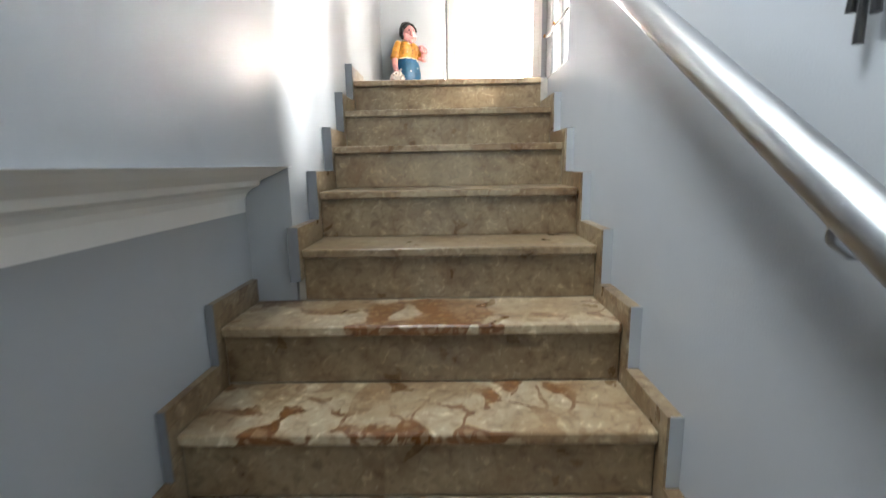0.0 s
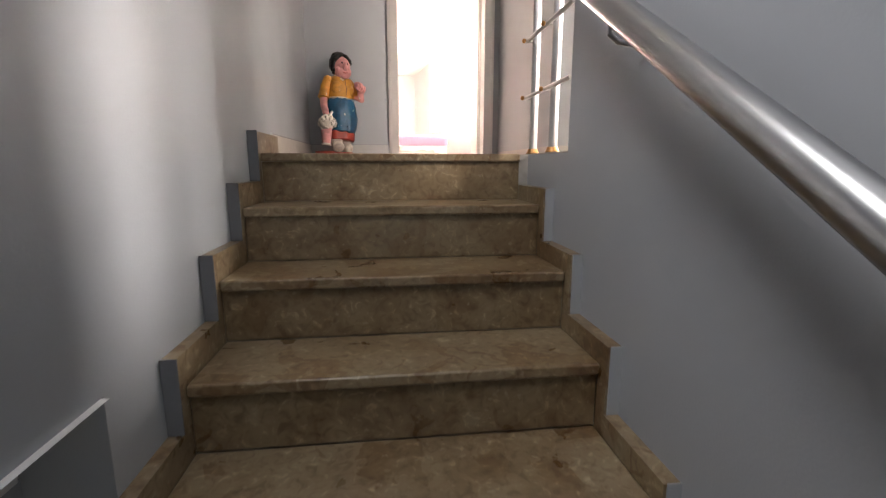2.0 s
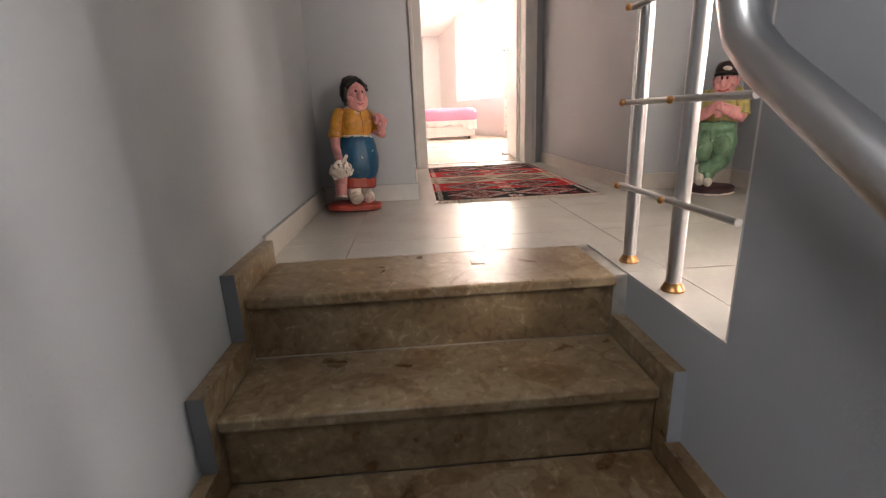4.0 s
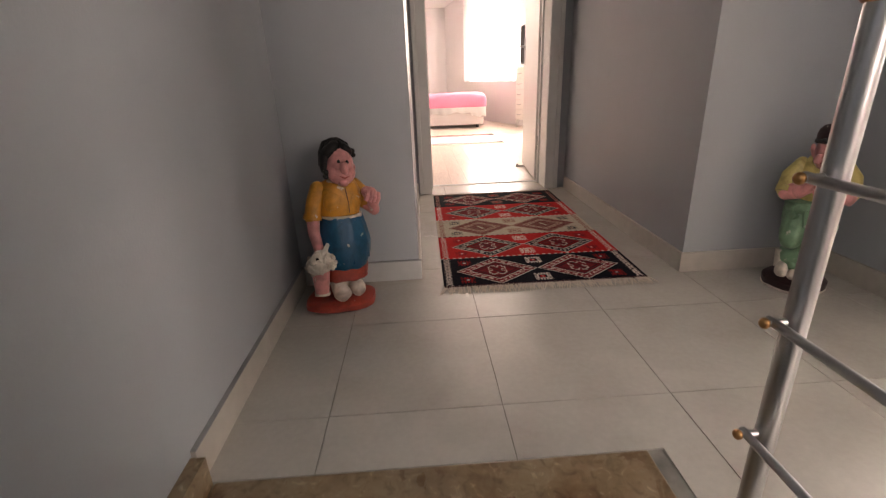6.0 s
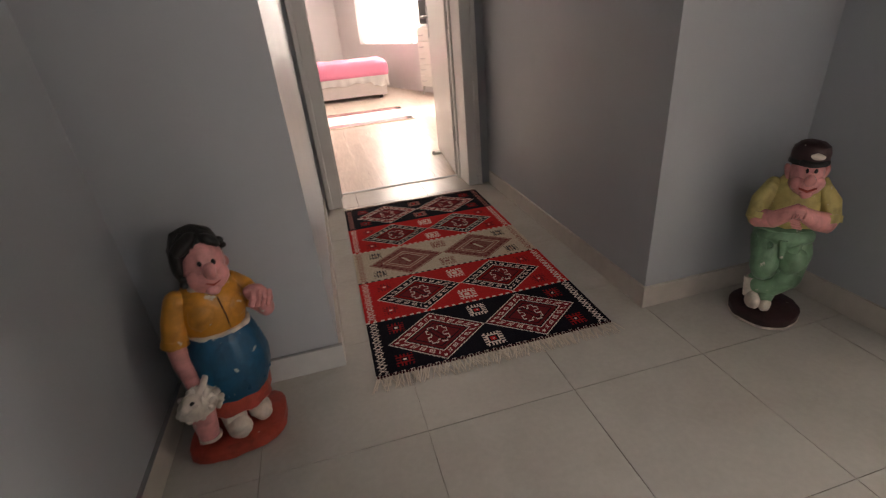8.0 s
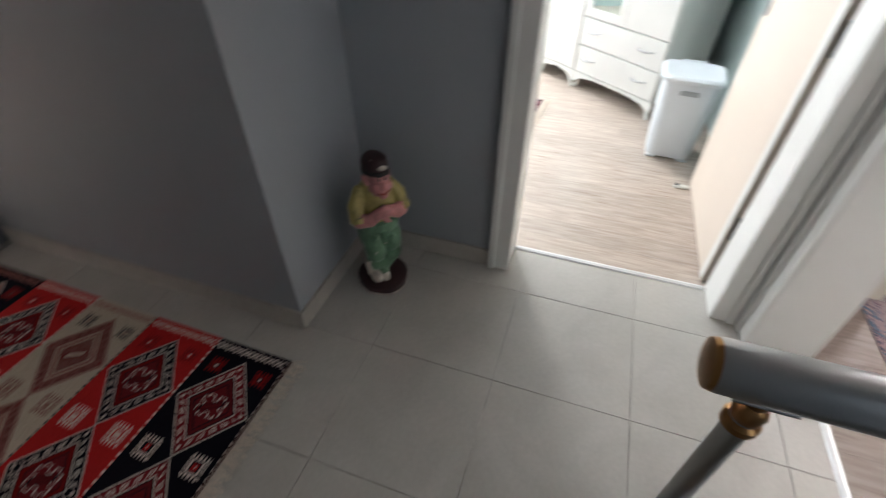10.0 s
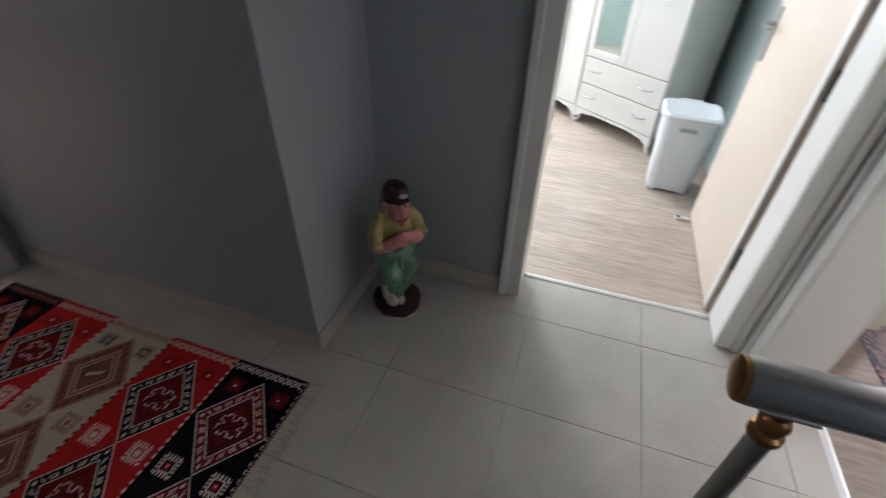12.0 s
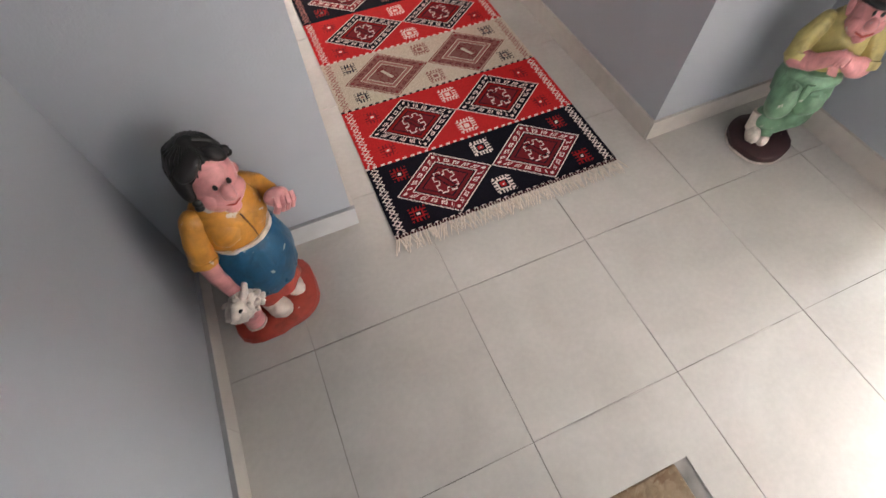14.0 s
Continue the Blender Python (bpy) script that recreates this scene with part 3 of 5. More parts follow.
strip("threshold_1", 0.573, 1.407, 3.075, 3.105, True)
strip("threshold_2", 2.275, 2.305, -0.255, 0.555, False)
strip("threshold_3", 1.205, 2.015, -0.595, -0.565, True)


def door_stop(m):
    ob = thing("door_stop", m, "small grey door stop on the laminate floor", "door stop")
    part("plate", boxes((-0.014, 0.062, -0.014, 0.014, 0.0, 0.016), bevel=0.005, seg=2), WHITEWOOD, ob, "white stop plate")
    bm = bmesh.new()
    lathe(bm, [(0.009, 0.0162), (0.010, 0.019), (0.007, 0.024), (0.003, 0.025)], seg=14)
    part("screw", bm, BLACK, ob, smooth=True)
    return ob


door_stop(pose(1.394, 3.73, 0.0005))
door_stop(pose(3.075, -0.175, 0.0005, 0, 0, -90))

structure("trim_wall_end", boxes((EX + 0.004, 1.118, Y3 + 0.0005, Y3 + 0.012, 0, 2.12), bevel=0.002), DOORPAINT, "white facing board between the door casing and the stairs")

# ---- railing ----
RX = 1.046
rail = thing("railing", pose(RX, 0, 0), "brushed steel railing with brass collars at the landing's edge", "railing")
for y in (0.108, -0.118):
    bm = bmesh.new()
    tube(bm, [(0, y, 0.012), (0, y, 0.90)], 0.0172, 20)
    post = part("post", bm, STEEL, rail, "brushed steel post", True)
    bm = bmesh.new()
    lathe(bm, [(0.026, 0.0005), (0.027, 0.005), (0.023, 0.011), (0.0205, 0.017), (0.0192, 0.022)], (0, y, 0))
    part("flange", bm, BRASS, post, "tarnished brass floor flange", True)
    bm = bmesh.new()
    lathe(bm, [(0.019, 0.872), (0.0225, 0.876), (0.0225, 0.886), (0.0165, 0.892), (0.0185, 0.899), (0.0205, 0.908), (0.017, 0.918), (0.013, 0.922), (0.016, 0.930), (0.016, 0.942)], (0, y, 0))
    part("collar", bm, BRASS, post, "turned brass collar", True)
    bm = boxes((-0.02, 0.02, y - 0.035, y + 0.035, 0.938, 0.9435), bevel=0.0015)
    part("saddle", bm, STEEL, post)
for z in (0.221, 0.436, 0.66):
    bm = bmesh.new()
    tube(bm, [(-0.036, 0.118, z), (-0.036, -0.352, z)], 0.0075, 12)
    rod = part("rod", bm, STEEL, rail, "thin steel cross rod", True)
    for y in (0.108, -0.118):
        bm = bmesh.new()
        tube(bm, [(-0.017, y, z), (-0.047, y, z)], [0.006, 0.006], 10)
        part("stub", bm, STEEL, rod, smooth=True)
        bm = bmesh.new()
        ball(bm, (-0.05, y, z), (0.008, 0.009, 0.009), u=12, v=8)
        part("knob", bm, BRASS, rod, "small brass knob", True)
bm = bmesh.new()
tube(bm, [(0, 0.172, 0.972), (0, 0.166, 0.972), (0, -0.325, 0.972)], [0.0315, 0.0325, 0.0325], 32)
top = part("top_rail", bm, STEEL, rail, "thick brushed steel top rail", True)
bm = bmesh.new()
tube(bm, [(0, 0.1725, 0.972), (0, 0.179, 0.972), (0, 0.181, 0.972)], [0.0318, 0.030, 0.022], 32)
part("end_cap", bm, BRASS, top, "brown brass end cap", True)
bm = bmesh.new()
tube(bm, [(0, -0.326, 0.972), (0, -0.33, 0.972), (0, -0.35, 0.972), (0, -0.354, 0.972)], [0.032, 0.036, 0.036, 0.032], 32)
part("joint_ring", bm, BRASS, top, "brass joint ring", True)

HX = 0.912


def hz(y):
    return 0.187 + 0.645 * (y + 0.93)


hand = thing("handrail", pose(HX, 0, 0), "thick brushed steel handrail following the stairs on the wall", "handrail")
bm = bmesh.new()
path = [(RX - HX, -0.350, 0.972), (0.095, -0.356, 0.972), (0.05, -0.368, 0.967), (0.015, -0.388, 0.942), (0.004, -0.402, 0.88), (0.001, -0.408, 0.79), (0, -0.412, 0.65), (0, -0.420, 0.57), (0, -0.445, hz(-0.445) + 0.012)]
path += [(0, y, hz(y)) for y in (-0.49, -0.8, -1.2, -1.7, -2.2, -2.8, -3.3)]
tube(bm, path, 0.0295, 32)
part("pipe", bm, STEEL, hand, "scuffed brushed steel pipe", True)
for y in (-0.79, -1.95, -2.9):
    bm = bmesh.new()
    z = hz(y)
    tube(bm, [(0, y, z - 0.03), (0, y, z - 0.055), (0.02, y, z - 0.07), (EX - HX - 0.002, y, z - 0.075)], 0.006, 10)
    br = part("bracket", bm, STEEL, hand, "small steel wall bracket", True)
    bm = bmesh.new()
    tube(bm, [(EX - HX - 0.008, y, z - 0.075), (EX - HX - 0.001, y, z - 0.075)], [0.018, 0.022], 16)
    part("rosette", bm, BLACK, br, smooth=True)

# hanging ornament on the stair wall
ORN_Y, ORN_Z = -1.86, -0.10
orn = thing("hanging_ornament", pose(EX - 0.012, ORN_Y, ORN_Z), "dark red and black beaded ornament hanging on the stair wall", "ornament")
bm = bmesh.new()
for k in range(7):
    ball(bm, (0, 0.006 * math.sin(k * 2), -0.016 * k), (0.009, 0.012, 0.010), u=10, v=7)
part("beads", bm, P_RED, orn, smooth=True)
for dy, l in ((-0.012, 0.07), (0.002, 0.10), (0.014, 0.06)):
    bm = bmesh.new()
    tube(bm, [(0, dy, -0.10), (0, dy * 1.4, -0.10 - l)], [0.004, 0.006], 8)
    part("tassel", bm, BLACK, orn, smooth=True)

# ---- statues: each one plain painted mesh ----


def arm(bm, pts, radii, mat):
    tube(bm, pts, radii, 14, mat)
    for p, r in ((pts[0], radii[0]), (pts[-1], radii[-1])):
        ball(bm, p, r, mat=mat, u=14, v=8)


def roughen(bm, amount, scale, seed):
    for v in bm.verts:
        n = noise.noise(v.co * scale + Vector((seed, 0, 0)))
        v.co += Vector((noise.noise(v.co * scale + Vector((0, seed, 0))), noise.noise(v.co * scale + Vector((0, 0, seed))), n)) * amount


bm = bmesh.new()
SK, HA, YE, BL, RE, WH, GR, LI, BR = range(9)
PAINTS = [P_SKIN, P_HAIR, P_YELLOW, P_BLUE, P_RED, P_WHITE, P_GREEN, P_LIME, P_BROWN]
lathe(bm, [(0.150, 0.0), (0.162, 0.006), (0.158, 0.024), (0.145, 0.030), (0.02, 0.033)], (0.0, -0.005, 0), 1.0, 0.84, 30, RE, 0.06, 4)
for sx, sy in ((-0.028, -0.072), (0.058, -0.045)):
    ball(bm, (sx, sy, 0.062), (0.036, 0.048, 0.034), mat=WH)
    tube(bm, [(sx, sy + 0.02, 0.06), (sx * 0.9, sy + 0.035, 0.14)], [0.034, 0.045], 14, WH)
lathe(bm, [(0.105, 0.105), (0.112, 0.112), (0.108, 0.15), (0.098, 0.19), (0.05, 0.2)], (0.012, 0.0, 0), 1, 0.9, 36, RE, 0.05, 9)
lathe(bm, [(0.100, 0.150), (0.110, 0.155), (0.121, 0.20), (0.122, 0.25), (0.108, 0.31), (0.090, 0.345), (0.05, 0.35)], (0.012, 0.0, 0), 1, 0.94, 40, BL, 0.025, 11)
for k in range(11):
    a = 2 * math.pi * k / 11 + 0.2
    d = Vector((math.cos(a), math.sin(a) * 0.92, 0))
    tube(bm, [Vector((0.012, 0, 0.335)) + d * 0.085, Vector((0.012, 0, 0.26)) + d * 0.108, Vector((0.012, 0, 0.175)) + d * 0.112], [0.003, 0.006, 0.008], 8, BL)
lathe(bm, [(0.089, 0.338), (0.0925, 0.343), (0.0925, 0.348), (0.088, 0.352)], (0.010, 0.0, 0), 1, 0.92, 32, WH, 0.012, 7)
lathe(bm, [(0.084, 0.345), (0.093, 0.37), (0.098, 0.405), (0.092, 0.44), (0.072, 0.468), (0.035, 0.482)], (0.006, 0.0, 0), 1, 0.85, 30, YE, 0.015, 6)
ball(bm, (-0.034, -0.045, 0.405), (0.044, 0.036, 0.042), mat=YE)
ball(bm, (0.045, -0.045, 0.405), (0.044, 0.036, 0.042), mat=YE)
# hanging arm with its sleeve, and the raised arm
arm(bm, [(-0.078, 0.0, 0.440), (-0.104, -0.006, 0.395), (-0.116, -0.012, 0.352)], [0.034, 0.033, 0.034], YE)
tube(bm, [(-0.115, -0.012, 0.356), (-0.118, -0.014, 0.340)], [0.036, 0.037], 14, YE)
arm(bm, [(-0.117, -0.014, 0.35), (-0.118, -0.028, 0.29), (-0.108, -0.050, 0.225)], [0.026, 0.023, 0.020], SK)
arm(bm, [(0.078, 0.005, 0.442), (0.108, -0.002, 0.418), (0.122, -0.014, 0.392)], [0.034, 0.034, 0.034], YE)
arm(bm, [(0.122, -0.016, 0.385), (0.142, -0.055, 0.365), (0.122, -0.080, 0.415)], [0.027, 0.026, 0.023], SK)
ball(bm, (0.110, -0.086, 0.428), (0.040, 0.022, 0.026), (0, 25, 0), SK)
for k in range(4):
    x = 0.088 + 0.016 * k
    tube(bm, [(x + 0.008, -0.098, 0.440 - 0.004 * k), (x, -0.112, 0.424 - 0.004 * k), (x - 0.006, -0.108, 0.404 - 0.003 * k)], [0.0095, 0.0095, 0.008], 8, SK)
# white goose-like bundle carried by the hanging hand
lumps = random.Random(4)
ball(bm, (-0.112, -0.074, 0.190), (0.066, 0.040, 0.040), (0, -8, 10), WH, u=24, v=14)
for k in range(46):
    a, e = lumps.uniform(0, 2 * math.pi), lumps.uniform(-0.9, 1.4)
    p = (-0.112 + 0.064 * math.cos(a) * math.cos(e), -0.074 + 0.038 * math.sin(a) * math.cos(e), 0.190 + 0.038 * math.sin(e))
    ball(bm, p, (lumps.uniform(0.007, 0.017), lumps.uniform(0.006, 0.013), lumps.uniform(0.005, 0.011)), (lumps.uniform(0, 180), lumps.uniform(0, 180), 0), WH, u=8, v=6)
arm(bm, [(-0.112, -0.080, 0.215), (-0.098, -0.086, 0.242), (-0.086, -0.080, 0.258)], [0.014, 0.010, 0.008], WH)
arm(bm, [(-0.135, -0.085, 0.212), (-0.158, -0.100, 0.205)], [0.022, 0.014], WH)
ball(bm, (-0.140, -0.106, 0.216), (0.006, 0.004, 0.006), mat=HA, u=8, v=6)
tube(bm, [(-0.112, -0.062, 0.165), (-0.110, -0.060, 0.120), (-0.108, -0.058, 0.068)], [0.038, 0.033, 0.029], 16, SK)
tube(bm, [(-0.108, -0.058, 0.072), (-0.108, -0.058, 0.064)], [0.033, 0.033], 16, WH)
# collar, neck, head, nose, ears, hair
lathe(bm, [(0.052, 0.462), (0.046, 0.474), (0.03, 0.486)], (0.004, -0.010, 0), 1.15, 1.1, 24, WH, 0.06, 5)
tube(bm, [(0.004, -0.083, 0.455), (0.010, -0.0875, 0.40), (0.016, -0.087, 0.365)], [0.0016, 0.0016, 0.0012], 6, BR)
neck_up = len(bm.verts)
ball(bm, (0.008, -0.012, 0.534), (0.060, 0.060, 0.068), mat=SK, u=28, v=18)
ball(bm, (0.010, -0.040, 0.502), (0.052, 0.038, 0.038), mat=SK)
for sd in (-1, 1):
    ball(bm, (0.010 + sd * 0.030, -0.046, 0.508), (0.027, 0.022, 0.027), mat=SK)
    ball(bm, (0.011 + sd * 0.017, -0.0725, 0.551), (0.0058, 0.0045, 0.0068), mat=HA, u=10, v=8)
    ball(bm, (0.008 + sd * 0.060, -0.008, 0.524), (0.011, 0.012, 0.016), mat=SK, u=12, v=8)
ball(bm, (0.012, -0.080, 0.530), (0.018, 0.018, 0.023), mat=SK)
ball(bm, (0.012, -0.066, 0.478), (0.022, 0.014, 0.013), mat=SK, u=14, v=8)
tube(bm, [(-0.006, -0.078, 0.500), (0.012, -0.084, 0.495), (0.032, -0.078, 0.502)], [0.0012, 0.0022, 0.0012], 8, RE)
ball(bm, (0.000, 0.014, 0.560), (0.071, 0.064, 0.066), mat=HA, u=30, v=18)
ball(bm, (-0.030, -0.018, 0.590), (0.044, 0.034, 0.018), (0, -34, 0), HA)
ball(bm, (0.036, -0.022, 0.590), (0.032, 0.030, 0.014), (0, 34, 0), HA)
ball(bm, (-0.056, -0.014, 0.545), (0.020, 0.032, 0.040), mat=HA, u=16, v=10)
for k in range(26):
    a = math.pi * (k / 25.0) * 1.7 - 0.35
    c, sn = math.cos(a), math.sin(a)
    pts = [(0.000 + 0.018 * c, 0.004 + 0.014 * sn, 0.624), (0.050 * c, 0.012 + 0.046 * sn, 0.606), (0.068 * c, 0.014 + 0.062 * sn, 0.572), (0.070 * c, 0.016 + 0.064 * sn, 0.532)]
    if sn < -0.25:
        pts = pts[:3]
    tube(bm, pts, [0.003, 0.0045, 0.0045, 0.003][:len(pts)], 8, HA)
for p, q in (((-0.050, -0.040, 0.512), 0.013), ((-0.053, -0.036, 0.496), 0.011), ((0.064, -0.020, 0.580), 0.013), ((0.072, -0.014, 0.566), 0.010)):
    ball(bm, p, (q, q * 0.9, q * 0.8), mat=HA, u=10, v=7)
bm.verts.ensure_lookup_table()
grow = Matrix.Translation((0.008, -0.004, 0.545)) @ Matrix.Rotation(radians(-9), 4, "Z") @ Matrix.Diagonal((0.98, 1.0, 1.03, 1)) @ Matrix.Translation((-0.006, 0.0, -0.550))
bmesh.ops.transform(bm, matrix=grow, verts=bm.verts[neck_up:])
roughen(bm, 0.0035, 45, 3)
roughen(bm, 0.004, 14, 8)
st = new("statue", mesh_of("statue", bm, PAINTS, True))
st.matrix_world = pose(0.150, 1.150, 0.0005, 0, 0, 32) @ Matrix.Diagonal((0.87, 0.87, 0.985, 1)) @ Matrix(((1, 0, 0.20, 0), (0, 1, 0, 0), (0, 0, 1, 0), (0, 0, 0, 1)))
tagged(st, "painted plaster statue in yellow and blue on red base", "statue")

bm = bmesh.new()
lathe(bm, [(0.136, 0.0), (0.144, 0.006), (0.144, 0.030), (0.136, 0.036), (0.03, 0.037)], (0, 0, 0), 1, 0.95, 30, BR, 0.01, 3)
lathe(bm, [(0.1455, 0.001), (0.1465, 0.004), (0.1455, 0.009)], (0, 0, 0), 1, 0.95, 30, WH, 0.01, 3)
for c, r, rot in (((-0.062, -0.050, 0.066), (0.030, 0.046, 0.028), (0, 0, 15)), ((-0.012, -0.056, 0.058), (0.027, 0.040, 0.022), (0, 0, -10))):
    ball(bm, c, r, rot, WH)
tube(bm, [(-0.072, -0.02, 0.07), (-0.078, -0.01, 0.135)], [0.030, 0.027], 14, WH)
# crossed legs: two thick green trouser legs
arm(bm, [(-0.055, -0.012, 0.115), (0.005, -0.045, 0.130), (0.062, -0.035, 0.165)], [0.040, 0.046, 0.052], GR)
arm(bm, [(0.062, -0.035, 0.165), (0.072, -0.010, 0.225), (0.045, 0.0, 0.285)], [0.052, 0.064, 0.070], GR)
arm(bm, [(-0.010, -0.040, 0.085), (0.005, -0.022, 0.13)], [0.034, 0.042], GR)
arm(bm, [(-0.048, -0.055, 0.205), (-0.035, -0.020, 0.275)], [0.058, 0.066], GR)
ball(bm, (0.052, -0.060, 0.225), (0.056, 0.045, 0.05), mat=GR)
lathe(bm, [(0.06, 0.185), (0.100, 0.215), (0.114, 0.26), (0.110, 0.31), (0.116, 0.322), (0.10, 0.33), (0.04, 0.335)], (0.005, 0.0, 0), 1, 0.76, 34, GR, 0.025, 8)
tube(bm, [(-0.004, -0.092, 0.30), (0.0, -0.094, 0.24)], [0.016, 0.01], 8, GR)
lathe(bm, [(0.096, 0.31), (0.112, 0.35), (0.110, 0.40), (0.092, 0.445), (0.055, 0.475)], (0.022, 0.006, 0), 1, 0.75, 30, LI, 0.02, 7)
arm(bm, [(-0.065, 0.0, 0.435), (-0.103, -0.022, 0.395), (-0.110, -0.040, 0.365)], [0.038, 0.040, 0.042], LI)
arm(bm, [(0.110, 0.0, 0.435), (0.142, -0.022, 0.395), (0.146, -0.038, 0.365)], [0.038, 0.040, 0.041], LI)
tube(bm, [(-0.110, -0.048, 0.372), (-0.112, -0.054, 0.352)], [0.043, 0.045], 14, LI)
tube(bm, [(0.146, -0.046, 0.370), (0.147, -0.052, 0.350)], [0.043, 0.045], 14, LI)
for p, q in (((-0.095, -0.030, 0.235), (-0.020, -0.088, 0.225)), ((-0.080, -0.030, 0.200), (0.010, -0.085, 0.190)), ((0.075, -0.060, 0.285), (0.020, -0.086, 0.262)), ((-0.060, -0.066, 0.290), (-0.030, -0.080, 0.262))):
    tube(bm, [p, ((p[0] + q[0]) / 2, (p[1] + q[1]) / 2 - 0.012, (p[2] + q[2]) / 2 - 0.006), q], [0.008, 0.014, 0.007], 8, GR)
ball(bm, (0.012, -0.030, 0.300), (0.112, 0.068, 0.036), mat=GR)
arm(bm, [(-0.112, -0.052, 0.355), (-0.055, -0.092, 0.365), (0.012, -0.105, 0.395)], [0.030, 0.028, 0.023], SK)
arm(bm, [(0.146, -0.052, 0.350), (0.095, -0.090, 0.365), (0.040, -0.106, 0.385)], [0.030, 0.028, 0.022], SK)
ball(bm, (0.022, -0.108, 0.392), (0.034, 0.022, 0.022), mat=SK)
for k in range(4):
    tube(bm, [(0.045 - 0.013 * k, -0.118, 0.402), (0.038 - 0.013 * k, -0.129, 0.378)], [0.0075, 0.0065], 8, SK)
    tube(bm, [(-0.01 + 0.006 * k, -0.108, 0.372 - 0.008 * k), (0.028 + 0.004 * k, -0.116, 0.366 - 0.006 * k)], [0.006, 0.0055], 8, SK)
neck_up = len(bm.verts)
ball(bm, (0.036, -0.030, 0.497), (0.062, 0.058, 0.058), mat=SK, u=28, v=18)
ball(bm, (0.036, -0.052, 0.468), (0.064, 0.046, 0.034), mat=SK)
for sd in (-1, 1):
    ball(bm, (0.036 + sd * 0.036, -0.066, 0.472), (0.027, 0.024, 0.022), mat=SK)
    ball(bm, (0.036 + sd * 0.066, -0.022, 0.498), (0.013, 0.018, 0.026), (0, sd * 20, 0), SK, u=12, v=8)
    ball(bm, (0.036 + sd * 0.016, -0.088, 0.514), (0.0065, 0.0045, 0.0075), mat=HA, u=10, v=8)
ball(bm, (0.036, -0.097, 0.488), (0.021, 0.018, 0.018), mat=SK)
ball(bm, (0.036, -0.086, 0.446), (0.026, 0.014, 0.012), mat=SK, u=14, v=8)
tube(bm, [(0.004, -0.094, 0.464), (0.036, -0.102, 0.457), (0.066, -0.094, 0.465)], [0.003, 0.0042, 0.003], 8, RE)
lathe(bm, [(0.060, 0.528), (0.068, 0.540), (0.069, 0.556), (0.062, 0.572), (0.045, 0.584), (0.02, 0.588)], (0.036, -0.020, 0), 1, 1.0, 28, BR)
lathe(bm, [(0.070, 0.526), (0.072, 0.533), (0.067, 0.540)], (0.036, -0.022, 0), 1, 1.02, 28, HA)
ball(bm, (0.036, -0.080, 0.536), (0.052, 0.020, 0.007), (14, 0, 0), HA)
ball(bm, (0.048, -0.085, 0.554), (0.026, 0.013, 0.009), (-20, 0, 0), WH, u=14, v=8)
bm.verts.ensure_lookup_table()
grow = Matrix.Translation((0.036, -0.026, 0.500)) @ Matrix.Diagonal((0.96, 0.97, 0.98, 1)) @ Matrix.Translation((-0.036, 0.026, -0.504))
bmesh.ops.transform(bm, matrix=grow, verts=bm.verts[neck_up:])
roughen(bm, 0.0035, 45, 5)
roughen(bm, 0.004, 14, 2)
st = new("statue", mesh_of("statue", bm, PAINTS, True))
st.matrix_world = pose(1.908, 1.060, 0.0005) @ Matrix(((1, 0, -0.035, 0), (0, 1, 0.045, 0), (0, 0, 1, 0), (0, 0, 0, 1))) @ pose(0, 0, 0, 0, 0, -40) @ Matrix.Diagonal((0.71, 0.82, 1.04, 1))
tagged(st, "painted plaster statue in green and yellow on dark base", "statue")

# ---- woven rugs: the weave is worked out stitch by stitch ----


def rug_mesh(name, w, h, cell, color_at, mats=WOVEN, thick=0.004, wave=0.0):
    nx, ny = int(round(w / cell)), int(round(h / cell))
    xs, ys = np.linspace(0, w, nx + 1), np.linspace(0, h, ny + 1)
    gx, gy = np.meshgrid(xs, ys)
    gz = thick + wave * (np.sin(gx * 9 + 1) * np.sin(gy * 5) + 1)
    co = np.stack([gx, gy, gz], -1).reshape(-1, 3)
    i = np.arange(ny)[:, None] * (nx + 1) + np.arange(nx)[None, :]
    faces = np.stack([i, i + 1, i + nx + 2, i + nx + 1], -1).reshape(-1, 4)
    rim = np.concatenate([np.arange(nx + 1), (np.arange(1, ny + 1)) * (nx + 1) + nx,
                          ny * (nx + 1) + np.arange(nx - 1, -1, -1), np.arange(ny - 1, 0, -1) * (nx + 1)])
    low = co[rim].copy()
    low[:, 2] = 0.0006
    base = len(co)
    n = len(rim)
    side = np.stack([rim, base + np.arange(n), base + (np.arange(n) + 1) % n, np.roll(rim, -1)], -1)
    me = bpy.data.meshes.new(name)
    me.from_pydata(np.concatenate([co, low]).tolist(), [], np.concatenate([faces, side]).tolist())
    me.materials.append(mats)
    cx, cy = (np.arange(nx) + 0.5) * cell, (np.arange(ny) + 0.5) * cell
    u, v = np.meshgrid(cx, cy)
    col = color_at(u, v).reshape(-1, 3)
    col = np.concatenate([col, np.repeat(col[:1] * 0.5, n, 0)])
    col4 = np.concatenate([col, np.ones((len(col), 1))], 1)
    layer = me.color_attributes.new("weave", "FLOAT_COLOR", "CORNER")
    layer.data.foreach_set("color", np.repeat(col4, 4, 0).ravel())
    me.update()
    return me


K_BLACK, K_RED, K_CREAM = np.array((0.008, 0.007, 0.012)), np.array((0.54, 0.022, 0.022)), np.array((0.55, 0.47, 0.37))
K_WINE, K_DUSTY, K_PALE = np.array((0.17, 0.014, 0.018)), np.array((0.31, 0.13, 0.11)), np.array((0.76, 0.65, 0.58))
RUG_W, RUG_H = 0.845, 1.535


